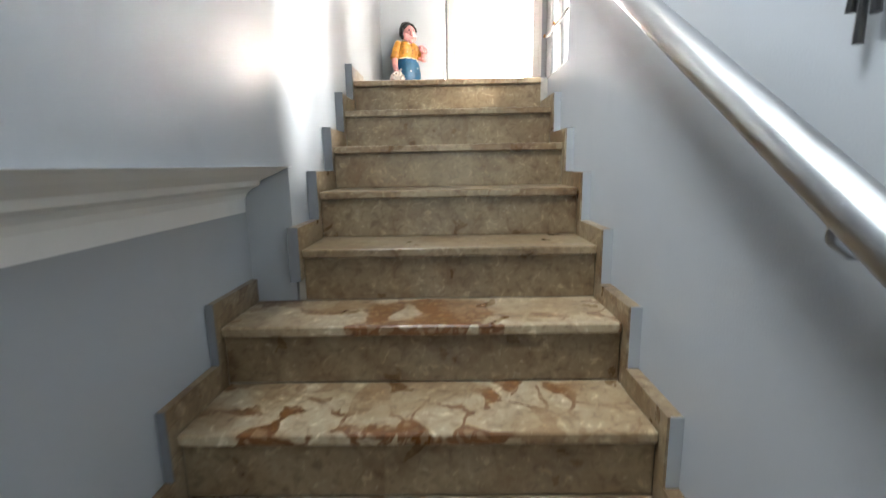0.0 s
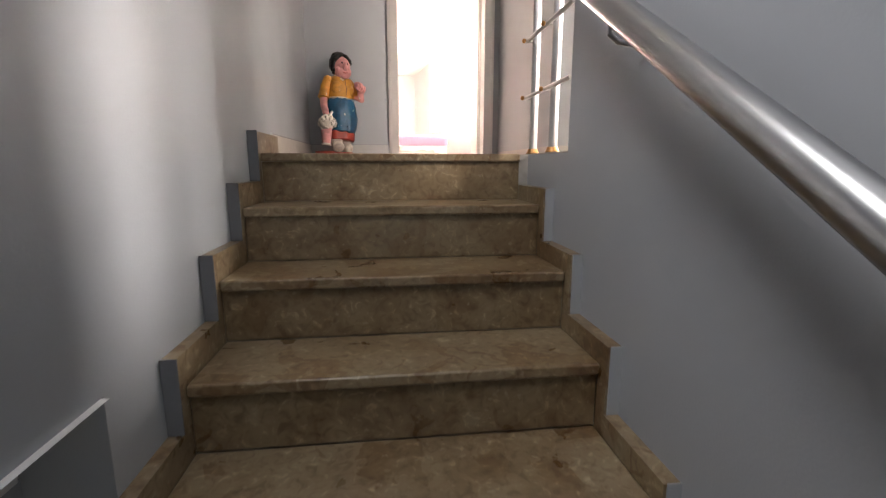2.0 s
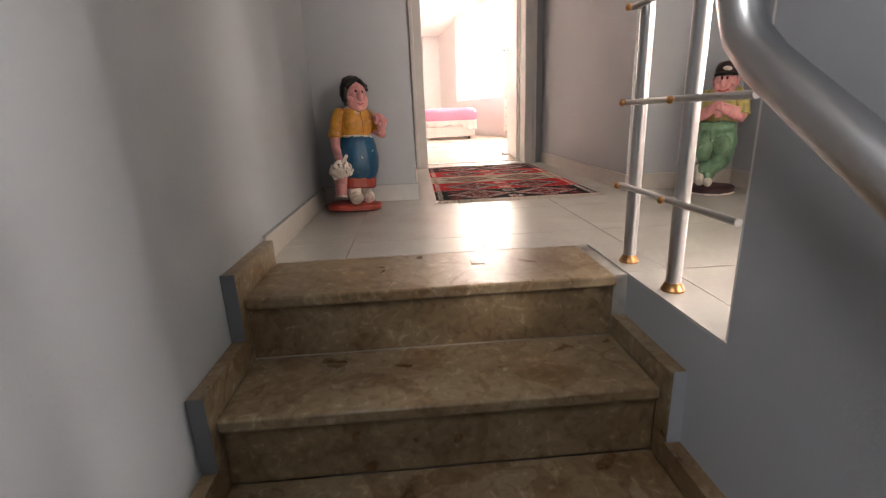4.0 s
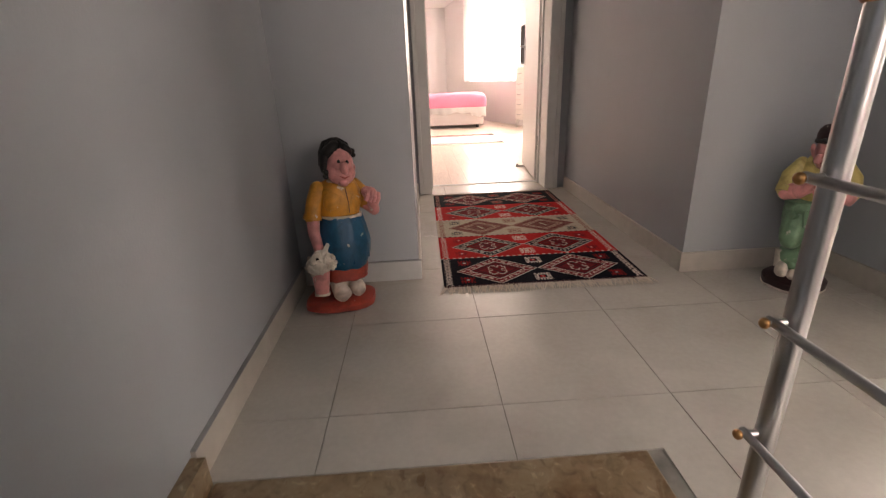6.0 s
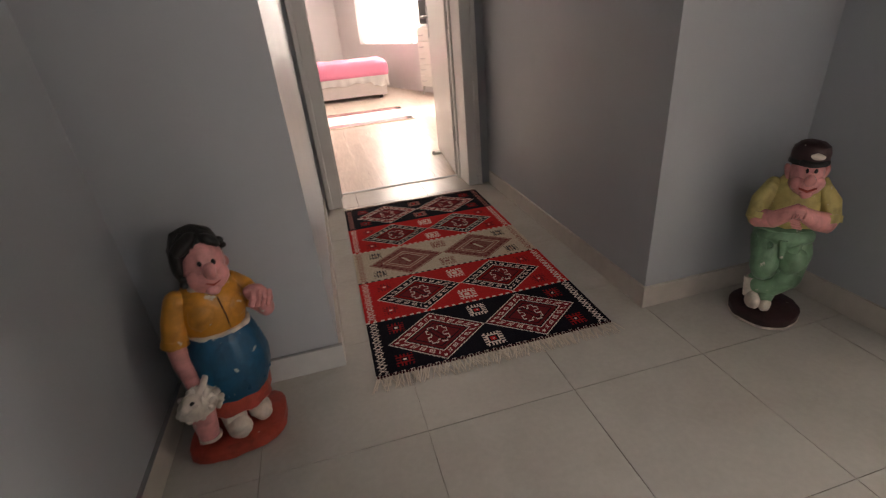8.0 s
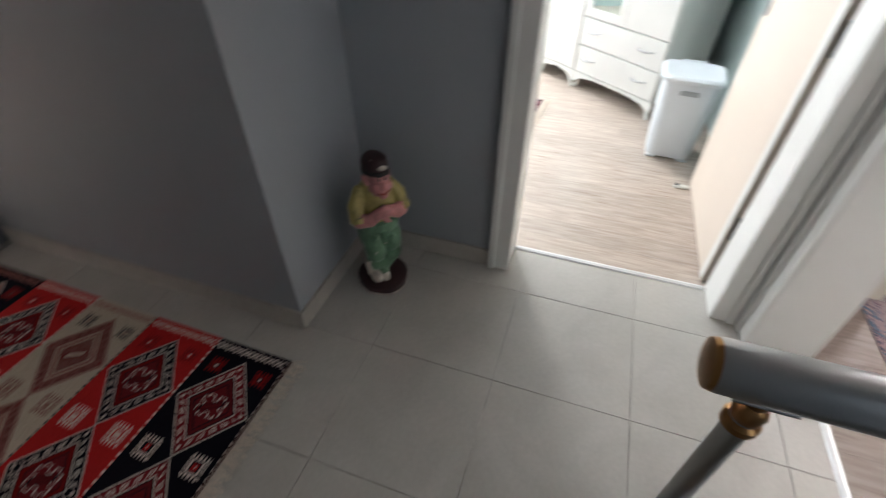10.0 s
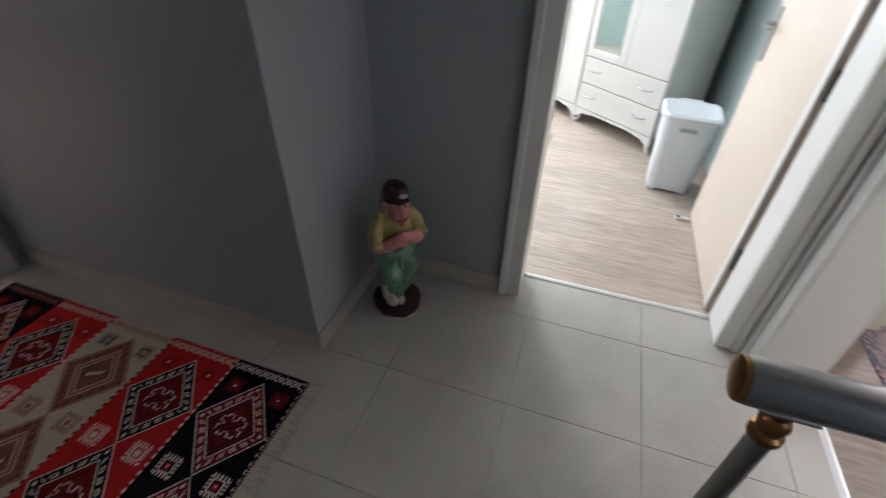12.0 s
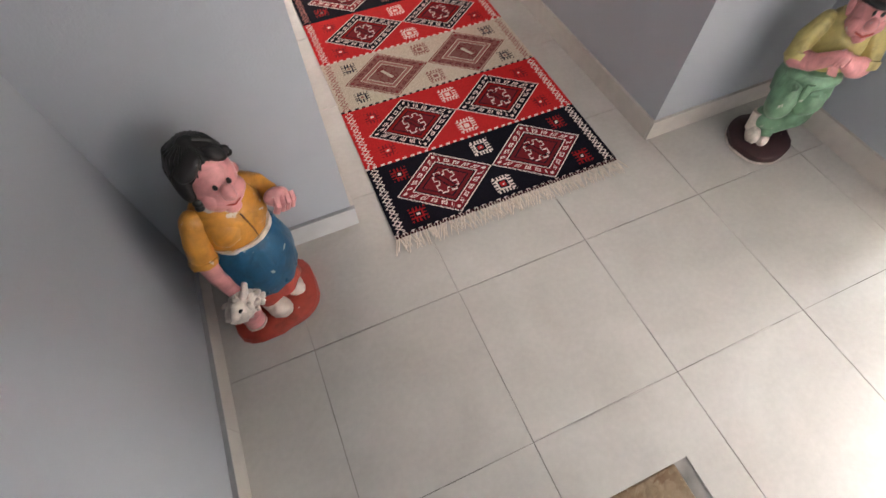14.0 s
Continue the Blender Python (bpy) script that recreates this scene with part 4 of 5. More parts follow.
def bits(*rows):
    return np.array([[c == "#" for c in row] for row in rows])


HOOK = bits(".........", ".........", ".#####...", ".#...#...", ".#.#.#...", ".#.###...", ".#.......", ".........")
KEY = bits("...####..####...", "...####..####...", ".##############.", ".##############.", ".##############.", "....########....",
           "....########....", ".##############.", ".##############.", ".##############.", "...####..####...", "...####..####...")
KEY = np.pad(np.kron(KEY, np.ones((2, 2), bool)), 1)
core = KEY[1:-1, 1:-1] & KEY[:-2, 1:-1] & KEY[2:, 1:-1] & KEY[1:-1, :-2] & KEY[1:-1, 2:]
KEY = KEY & ~np.pad(core, 1)


def kilim(u, v):
    """Five bands with paired stepped diamonds, hooked borders and dotted seams."""
    out = np.empty(u.shape + (3,))
    bh = RUG_H / 5
    band = np.clip((v / bh).astype(int), 0, 4)
    bv = (v - band * bh) / bh                 # 0..1 up the band
    ground = [K_BLACK, K_RED, K_CREAM, K_RED, K_BLACK]
    line = [K_PALE, K_PALE, K_DUSTY * 0.8, K_PALE, K_DUSTY * 1.3]
    edge = 0.062
    s = (u - edge) / (RUG_W - 2 * edge)
    for b in range(5):
        g, l = ground[b], line[b]
        m = band == b
        c = np.broadcast_to(g, u.shape + (3,)).copy()
        half = np.where(s < 0.5, s / 0.5, (s - 0.5) / 0.5)
        dd = np.abs(half - 0.5) * 2 + np.abs(bv - 0.5) * 2 * 1.08
        dd = np.where((s > 0) & (s < 1), dd, 9)
        hx0, hv0 = (half - 0.5) * (RUG_W / 2), (bv - 0.5) * bh

        def put(mask, color):
            c[mask] = color
        dark_band, pale_band = b in (0, 4), b == 2
        thread = K_PALE * 1.05 if not pale_band else K_WINE * 1.2
        ring_tone = K_WINE * 1.25 if dark_band else (K_DUSTY * 0.85 if pale_band else K_BLACK)
        # outline, then a ring with a row of hooks along each of the four sides
        put(dd < 1.0, thread)
        put(dd < 0.965, g if pale_band else K_BLACK)
        put(dd < 0.94, ring_tone)
        side_pos = (np.abs(half - 0.5) * 2 - np.abs(bv - 0.5) * 2 * 1.08) / np.maximum(dd, 0.05)
        quadrant = np.sign((half - 0.5) * (bv - 0.5))
        cell_no = (side_pos * 0.5 + 0.5) * 5.2
        fu = np.clip(((cell_no * quadrant) % 1 * len(HOOK[0])).astype(int), 0, len(HOOK[0]) - 1)
        fv = np.clip(((0.94 - dd) / 0.25 * len(HOOK)).astype(int), 0, len(HOOK) - 1)
        put((dd < 0.94) & (dd > 0.69) & (np.abs(side_pos) < 0.80) & HOOK[fv, fu], K_WINE * 0.7 if pale_band else thread)
        put((dd < 0.88) & (dd > 0.80) & (np.abs(side_pos) > 0.93), thread)
        put(dd < 0.69, thread)
        put(dd < 0.655, g if pale_band else K_BLACK)
        put(dd < 0.61, {0: K_WINE * 0.9, 4: K_WINE * 0.9, 2: K_DUSTY}.get(b, K_RED * 0.45))
        put(dd < 0.50, g if pale_band else K_BLACK * 1.2)
        put(dd < 0.46, K_DUSTY * 0.75 if pale_band else K_WINE * 1.1)
        ku = ((hx0 / 0.112 + 0.5) * KEY.shape[1]).astype(int)
        kv = ((hv0 / 0.104 + 0.5) * KEY.shape[0]).astype(int)
        on = (ku >= 0) & (ku < KEY.shape[1]) & (kv >= 0) & (kv < KEY.shape[0])
        mark = KEY[np.clip(kv, 0, KEY.shape[0] - 1), np.clip(ku, 0, KEY.shape[1] - 1)]
        put(on & (dd < 0.60) & mark, K_PALE if not pale_band else K_WINE)
        slant = hx0 + hv0 * 0.62
        put((np.abs(slant) < 0.0150) & (np.abs(hv0) < 0.036), K_BLACK if not pale_band else K_WINE)
        put((np.abs(slant) < 0.0095) & (np.abs(hv0) < 0.029), K_WINE * 0.9 if not pale_band else K_CREAM)
        # spiked squares between the diamonds, above and below
        for cy in (0.20, 0.80):
            ax, ay = np.abs(s - 0.5) * (RUG_W - 2 * edge), np.abs(bv - cy) * bh
            mx = np.maximum(ax, ay)
            inside = np.minimum(ax, ay)
            comb = ((inside + 0.003) % 0.0125) < 0.0062
            tone = l if b != 2 else K_DUSTY * 0.9
            put((mx < 0.036) & (mx > 0.018) & comb, tone)
            put((mx < 0.022) & (mx > 0.017), tone)
            put((mx < 0.010) & (mx > 0.003), K_RED if b in (0, 4) else tone)
            put(mx < 0.003, tone)
            for cx in (0.06, 0.94):
                ax2 = np.abs(s - cx) * (RUG_W - 2 * edge)
                m2, i2 = np.maximum(ax2, ay), np.minimum(ax2, ay)
                deep = {0: K_RED * 0.6, 4: K_RED * 0.6, 2: K_BLACK * 3}.get(b, K_WINE * 1.1)
                comb2 = ((i2 + 0.002) % 0.0125) < 0.0048
                put((m2 < 0.030) & (m2 > 0.013) & comb2, deep)
                put((m2 < 0.0165) & (m2 > 0.0115), deep)
                put(m2 < 0.005, l)
        # hooked side borders
        dist = np.minimum(u, RUG_W - u)
        inb = dist < edge * 0.8
        put(inb, g)
        pos = dist / (edge * 0.8)
        zig = np.abs(((v / 0.034) % 1) - 0.5) * 2
        chain = (np.abs(pos - (0.22 + 0.5 * zig)) < 0.07) | (np.abs(pos - (0.80 - 0.5 * zig)) < 0.07)
        put(inb & chain, l if b != 2 else K_DUSTY * 1.1)
        # dotted seam at the foot of each band
        seam = (bv * bh < 0.011) | ((1 - bv) * bh < 0.005)
        put(seam, g)
        put((bv * bh < 0.009) & ((np.floor(u / 0.0142) % 2) == 0), K_PALE if b in (0, 1, 3) else K_BLACK)
        out[m] = c[m]
    rng = np.random.default_rng(3)
    out *= 0.88 + 0.2 * rng.random(u.shape)[..., None]
    return out


def fringe(parent, w, y, sign, material, seed, length=0.055, step=0.009):
    bm, rng = bmesh.new(), random.Random(seed)
    x = 0.004
    while x < w - 0.003:
        a = rng.uniform(-0.5, 0.5)
        l = length * rng.uniform(0.7, 1.15)
        pts = [(x, y, 0.004), (x + a * l * 0.3, y + sign * l * 0.4, 0.006), (x + a * l, y + sign * l, 0.003)]
        tube(bm, pts, [0.0022, 0.0028, 0.0012], 5)
        x += step * rng.uniform(0.6, 1.1)
    knot_bm = bmesh.new()
    for k in range(int(w / 0.0105)):
        ball(knot_bm, (0.006 + 0.0105 * k, y + sign * 0.004, 0.005), (0.0042, 0.008, 0.0045), (0, 0, rng.uniform(-25, 25)), u=8, v=6)
    part("knot_row", knot_bm, KNOTS, parent, "dark wine knots along the rug's end", kind="stuff")
    return part("fringe", bm, material, parent, "knotted cream cotton fringe", kind="stuff")


def rug(name, m, w, h, color_at, label, cell=0.005, fringed=True, wave=0.0):
    ob = thing(name, m, label, "rug")
    web = new("web", rug_mesh("web", w, h, cell, color_at, wave=wave))
    web.parent = ob
    if fringed:
        fringe(ob, w, 0.002, -1, FRINGE, 1, 0.062, 0.0042)
        fringe(ob, w, h - 0.002, 1, FRINGE, 2, 0.04, 0.006)
    return ob


rug("kilim_rug", pose(0.556, 1.205, 0.0005, 0, 0, -0.6), RUG_W, RUG_H, kilim, "red, black and cream fringed kilim rug on passage tiles", 0.003)


def faded(u, v):
    """A worn oriental pattern in grey, rose and blue."""
    out = np.empty(u.shape + (3,))
    rng = np.random.default_rng(9)
    def blur_noise(step):
        ny, nx = u.shape
        g = rng.random((ny // step + 3, nx // step + 3))
        yi, xi = np.arange(ny) / step, np.arange(nx) / step
        y0, x0 = yi.astype(int), xi.astype(int)
        fy, fx = (yi - y0)[:, None], (xi - x0)[None, :]
        return (g[y0][:, x0] * (1 - fy) * (1 - fx) + g[y0 + 1][:, x0] * fy * (1 - fx) + g[y0][:, x0 + 1] * (1 - fy) * fx + g[y0 + 1][:, x0 + 1] * fy * fx)
    a, b, c = blur_noise(4), blur_noise(6), blur_noise(70)
    out[:] = np.array((0.35, 0.28, 0.285))
    out += (c[..., None] - 0.5) * np.array((0.24, 0.0, 0.02))
    curl = np.sin(u * 84 + 3.2 * np.sin(v * 41 + 2 * np.sin(u * 13))) * np.sin(v * 76 + 3.2 * np.sin(u * 47 + 2 * np.sin(v * 11)))
    out[(curl > 0.60) & (a > 0.46)] = (0.19, 0.10, 0.13)
    out[(curl < -0.64) & (b > 0.5)] = (0.09, 0.09, 0.14)
    out[(np.abs(curl) < 0.07) & (a > 0.62)] = (0.11, 0.09, 0.13)
    e = np.minimum(np.minimum(u, u.max() - u), np.minimum(v, v.max() - v))
    out[(e > 0.05) & (e < 0.06)] = (0.25, 0.22, 0.27)
    out[(e < 0.05) & (curl > 0.3)] = (0.15, 0.19, 0.25)
    return out * (0.9 + 0.2 * rng.random(u.shape)[..., None])


rug("patterned_rug", pose(1.36, -2.95, 0.0005), 1.57, 2.09, faded, "worn grey and rose oriental rug on the laminate floor", 0.006, False)


def white_rug(u, v):
    out = np.empty(u.shape + (3,))
    out[:] = (0.60, 0.55, 0.50)
    d = np.minimum(v, v.max() - v)
    z = (np.floor(u / 0.03) + np.floor(v / 0.03)) % 2
    out[(d > 0.015) & (d < 0.19)] = (0.42, 0.24, 0.23)
    out[(d > 0.03) & (d < 0.17) & (z == 0)] = (0.20, 0.08, 0.09)
    out[(d > 0.09) & (d < 0.11)] = (0.10, 0.07, 0.09)
    out[(d > 0.02) & (d < 0.18) & (u > u.max() - 0.07)] = (0.05, 0.04, 0.04)
    return out


rug("white_rug", pose(-0.70, 5.38, 0.0005, 0, 0, 0), 2.28, 0.92, white_rug, "cream rug with dark woven end borders on laminate", 0.015)


def wine_rug(u, v):
    out = np.empty(u.shape + (3,))
    out[:] = (0.20, 0.02, 0.05)
    z = np.sin(u * 70) * np.sin(v * 70)
    out[z > 0.4] = (0.45, 0.30, 0.30)
    out[z < -0.6] = (0.03, 0.02, 0.03)
    out[np.minimum(u, u.max() - u) < 0.03] = (0.04, 0.02, 0.03)
    return out


rug("wine_rug", pose(3.37, 0.76, 0.0005, 0, 0, -4), 0.60, 1.35, wine_rug, "dark wine red patterned rug with a cream fringe before the wardrobe", 0.008)

# ---- wardrobe room ----
WANG = math.degrees(math.atan2(0.79, 0.62))


def cabriole(bm, x, y, side, h=0.115):
    tube(bm, [(x, y, h), (x + side * 0.018, y - 0.008, h * 0.72), (x + side * 0.004, y - 0.002, h * 0.35), (x + side * 0.022, y - 0.012, 0.012), (x + side * 0.03, y - 0.016, 0.001)],
         [0.028, 0.024, 0.014, 0.015, 0.011], 12)


def drawer_pull(parent, x, z, y):
    bm = bmesh.new()
    tube(bm, [(x - 0.055, y, z + 0.004), (x - 0.045, y - 0.016, z), (x, y - 0.022, z - 0.005), (x + 0.045, y - 0.016, z), (x + 0.055, y, z + 0.004)], [0.004, 0.005, 0.006, 0.005, 0.004], 10)
    part("pull", bm, STEEL, parent, "curved nickel pull", True)


def wardrobe_unit(m, w, drawers, mirror_left, label, side_legs):
    """Local: front at y=0 facing -y, depth to y=0.52, width 0..w."""
    ob = thing("wardrobe", m, label, "wardrobe", "wardrobe units side by side")
    part("body", boxes((0, 0.018, 0.02, 0.52, 0.11, 2.1), (w - 0.018, w, 0.02, 0.52, 0.11, 2.1), (0.018, w - 0.018, 0.50, 0.52, 0.11, 2.1),
                       (0.018, w - 0.018, 0.02, 0.50, 0.11, 0.13), (0.018, w - 0.018, 0.02, 0.50, 2.08, 2.1), (0.018, w - 0.018, 0.02, 0.5, 0.505, 0.52), bevel=0.002), WHITEWOOD, ob)
    out = [(0.0, 0.125), (w, 0.125)]
    n = 24
    for k in range(n + 1):
        t = 1 - k / n
        e = min(t, 1 - t) * w
        z = 0.105 - 0.055 * math.exp(-(e / 0.07) ** 2) - 0.010 * math.exp(-((e - 0.13) / 0.03) ** 2)
        out.append((t * w, z))
    part("apron", prism(bmesh.new(), out, 0.0, 0.02), WHITEWOOD, ob, "scalloped white apron")
    for x, s in ((0.035, -1), (w - 0.035, 1)):
        bm = bmesh.new()
        cabriole(bm, x, 0.03, s)
        part("foot", bm, WHITEWOOD, ob, "curled white foot", True)
        bm = boxes((x - 0.02, x + 0.02, 0.46, 0.50, 0.0, 0.11), bevel=0.004)
        part("foot", bm, WHITEWOOD, ob)
    if drawers:
        for z0, z1 in ((0.130, 0.315), (0.321, 0.505)):
            dr = part("drawer", boxes((0.004, w - 0.004, -0.001, 0.019, z0, z1), bevel=0.003), WHITEWOOD, ob)
            for x in (w * 0.17, w * 0.80):
                drawer_pull(dr, x, (z0 + z1) / 2 + 0.01, -0.002)
    z0 = 0.511 if drawers else 0.13
    mid = w / 2
    for k, (a, b) in enumerate(((0.004, mid - 0.002), (mid + 0.002, w - 0.004))):
        if k == mirror_left:
            fr = 0.055
            door = part("door", boxes((a, a + fr, -0.001, 0.019, z0, 2.09), (b - fr, b, -0.001, 0.019, z0, 2.09), (a + fr, b - fr, -0.001, 0.019, z0, z0 + fr), (a + fr, b - fr, -0.001, 0.019, 2.09 - fr, 2.09), bevel=0.003), WHITEWOOD, ob)
            part("mirror", boxes((a + fr, b - fr, 0.006, 0.012, z0 + fr, 2.09 - fr)), MIRROR, door, "tall narrow mirror panel")
        else:
            door = part("door", boxes((a, b, -0.001, 0.019, z0, 2.09), bevel=0.003), WHITEWOOD, ob)
        bm = bmesh.new()
        x = b - 0.03 if k == 0 else a + 0.03
        tube(bm, [(x, -0.001, 1.05), (x, -0.022, 1.07), (x, -0.022, 1.17), (x, -0.001, 1.19)], 0.005, 10)
        part("pull", bm, STEEL, door, smooth=True)
    return ob


# the fronts look along (-0.79, 0.62); local +x runs back along the front
Wp = Vector((3.866, -0.010, 0))
we = Vector((0.62, 0.79, 0)).normalized()


def on_front(s):
    p = Wp + we * s
    return pose(p.x, p.y, 0.0008, 0, 0, WANG + 180)


wardrobe_unit(on_front(0.715), 0.71, True, 0, "white lacquered wardrobe with two drawers and a mirror door", 2)
wardrobe_unit(on_front(1.095), 0.375, False, 5, "narrow white lacquered wardrobe with plain doors", 2)
wardrobe_unit(on_front(1.81), 0.71, False, 5, "white lacquered wardrobe with two plain doors", 2)

bin_ob = thing("laundry_bin", pose(3.485, -0.13, 0.0005, 0, 0, -4) @ Matrix.Diagonal((1.0, 1.10, 0.965, 1)), "white plastic laundry bin with a closed lid beside the wardrobe", "laundry bin")


def rounded(bm, hx, hy, r, z, seg=6):
    vs = []
    for cx, cy, a0 in ((hx - r, hy - r, 0), (-hx + r, hy - r, 90), (-hx + r, -hy + r, 180), (hx - r, -hy + r, 270)):
        for k in range(seg + 1):
            a = radians(a0 + 90 * k / seg)
            vs.append(bm.verts.new((cx + r * math.cos(a), cy + r * math.sin(a), z)))
    return vs


def loft(bm, levels):
    rings = [rounded(bm, *l) for l in levels]
    for a, b in zip(rings, rings[1:]):
        n = len(a)
        for k in range(n):
            bm.faces.new((a[k], a[(k + 1) % n], b[(k + 1) % n], b[k]))
    bm.faces.new(rings[0])
    bm.faces.new(rings[-1])
    return bm


part("body", loft(bmesh.new(), [(0.112, 0.104, 0.045, 0.014), (0.120, 0.112, 0.05, 0.02), (0.128, 0.122, 0.05, 0.20), (0.140, 0.134, 0.05, 0.475), (0.146, 0.140, 0.052, 0.478), (0.146, 0.140, 0.052, 0.490)]), PLASTIC, bin_ob, smooth=True)
part("lid", loft(bmesh.new(), [(0.152, 0.146, 0.055, 0.482), (0.155, 0.149, 0.055, 0.486), (0.155, 0.149, 0.055, 0.500), (0.148, 0.142, 0.052, 0.508), (0.136, 0.130, 0.05, 0.512), (0.132, 0.126, 0.05, 0.509), (0.05, 0.05, 0.03, 0.5105)]), PLASTIC, bin_ob, "rounded white lid", True)
part("grip", boxes((-0.148, -0.138, -0.042, 0.042, 0.415, 0.44), bevel=0.003), GREYPLASTIC, bin_ob, "grey recessed grip")
for x in (-0.085, 0.085):
    for y in (-0.078, 0.078):
        part("foot", boxes((x - 0.028, x + 0.028, y - 0.026, y + 0.026, 0, 0.0138), bevel=0.003), PLASTIC, bin_ob)
part("hinge", boxes((0.150, 0.172, -0.06, 0.06, 0.488, 0.512), bevel=0.006, seg=2), PLASTIC, bin_ob)

# ---- windows and curtains ----


def window(name, m, w, h, label):
    """Local: opening x 0..w, z 0..h, frame about y=0."""
    ob = thing(name, m, label, "window", kind="structure")
    f = 0.06
    part("window_frame", boxes((0, f, -0.03, 0.03, 0, h), (w - f, w, -0.03, 0.03, 0, h), (f, w - f, -0.03, 0.03, 0, f), (f, w - f, -0.03, 0.03, h - f, h), (w / 2 - f / 2, w / 2 + f / 2, -0.03, 0.03, f, h - f), bevel=0.004), DOORPAINT, ob)
    for a, b in ((f, w / 2 - f / 2), (w / 2 + f / 2, w - f)):
        p = part("pane", boxes((a, b, -0.006, 0.006, f, h - f)), PANE, ob, "clear window pane")
        p.visible_shadow = False
    part("window_sill", boxes((-0.04, w + 0.04, -0.16, 0.035, -0.03, -0.001), bevel=0.006), DOORPAINT, ob)
    return ob


def curtain(m, w, h, label, folds=14, seed=1):
    rng = random.Random(seed)
    ob = thing("curtain", m, label, "curtain")
    n = folds * 8
    bm = bmesh.new()
    cols = []
    for k in range(n + 1):
        x = w * k / n
        y = 0.022 * math.sin(2 * math.pi * folds * k / n + 0.6 * math.sin(k * 0.3)) + rng.uniform(-0.002, 0.002)
        cols.append([bm.verts.new((x, y * (1 - 0.3 * t), h * t)) for t in (0, 0.25, 0.5, 0.75, 1)])
    for a, b in zip(cols, cols[1:]):
        for k in range(4):
            bm.faces.new((a[k], b[k], b[k + 1], a[k + 1]))
    part("fabric", bm, CURTAIN, ob, smooth=True)
    bm = bmesh.new()
    tube(bm, [(-0.06, 0, h + 0.012), (w + 0.06, 0, h + 0.012)], 0.012, 12)
    part("rail", bm, DOORPAINT, ob, smooth=True)
    return ob


ang1 = math.degrees(math.atan2(along.y, along.x))
p1 = A + along * W0 + away * 0.10
window("window_1", pose(p1.x, p1.y, 0.76, 0, 0, ang1), W1 - W0, 1.54, "white-framed window of the far bedroom")
c1 = A + along * (W0 - 0.08) - away * 0.09
curtain(pose(c1.x, c1.y, 0.70, 0, 0, ang1), W1 - W0 + 0.16, 1.62, "white sheer curtain over the far bedroom window", 16)
# Added, unseen side window that shapes the sun stripe on the floor.
window("added_window_2", pose(2.9, 5.35, 0.6, 0, 0, 90), 0.8, 1.7, "white-framed side opening added in the far bedroom for the sun stripe")
window("window_3", pose(4.5, 3.1, 0.85, 0, 0, 180), 1.6, 1.4, "white-framed window of the wardrobe room")
window("window_4", pose(5.15, -2.75, 0.75, 0, 0, 90), 1.35, 1.5, "white-framed window of the pink bedroom")
window("window_5", pose(2.7, -3.65, 0.75, 0, 0, 0), 1.2, 1.5, "white-framed window at the end of the pink bedroom")
# Added, unseen window round the stairwell lamp.
window("added_window_6", pose(-0.25, -2.45, 1.4, 0, 0, 90), 1.3, 0.9, "white-framed opening added out of view for the stairwell light")
window("window_7", pose(5.4, 1.5, 0.85, 0, 0, 90), 0.9, 1.4, "white-framed side window of the wardrobe room")
# Added, unseen window that holds the lower fill light.
window("added_window_8", pose(0.1, -4.5, -0.9, 0, 0, 0), 0.8, 1.0, "white-framed opening added behind the stairs for the fill light")
curtain(pose(4.93, -2.85, 0.003, 0, 0, 90), 1.55, 2.33, "white sheer curtain beside the pink bed", 15, 2)
curtain(pose(2.65, -3.46, 0.003, 0, 0, 0), 1.35, 2.33, "white sheer curtain behind the red settee", 12, 3)

# ---- pink bedroom ----


def soft_box(x0, x1, y0, y1, z0, z1, r=0.04, puff=0.0, wrinkle=0.0, seed=0, nx=40, ny=50):
    """A cushion-like block with a grid on its top that can be puffed and wrinkled."""
    bm = bmesh.new()
    box(bm, x0, x1, y0, y1, z0, z1)
    long = [e for e in bm.edges]
    bmesh.ops.bevel(bm, geom=long, offset=r, segments=4, affect="EDGES", profile=0.5)
    if wrinkle or puff:
        bmesh.ops.subdivide_edges(bm, edges=[e for e in bm.edges if e.calc_length() > 0.2], cuts=24, use_grid_fill=True)
        for v in bm.verts:
            if v.co.z > (z0 + z1) / 2:
                n = noise.noise(Vector((v.co.x * 6 + seed, v.co.y * 6, 0))) + 0.6 * noise.noise(Vector((v.co.x * 17, v.co.y * 14 + seed, 1)))
                v.co.z += wrinkle * n
    return bm


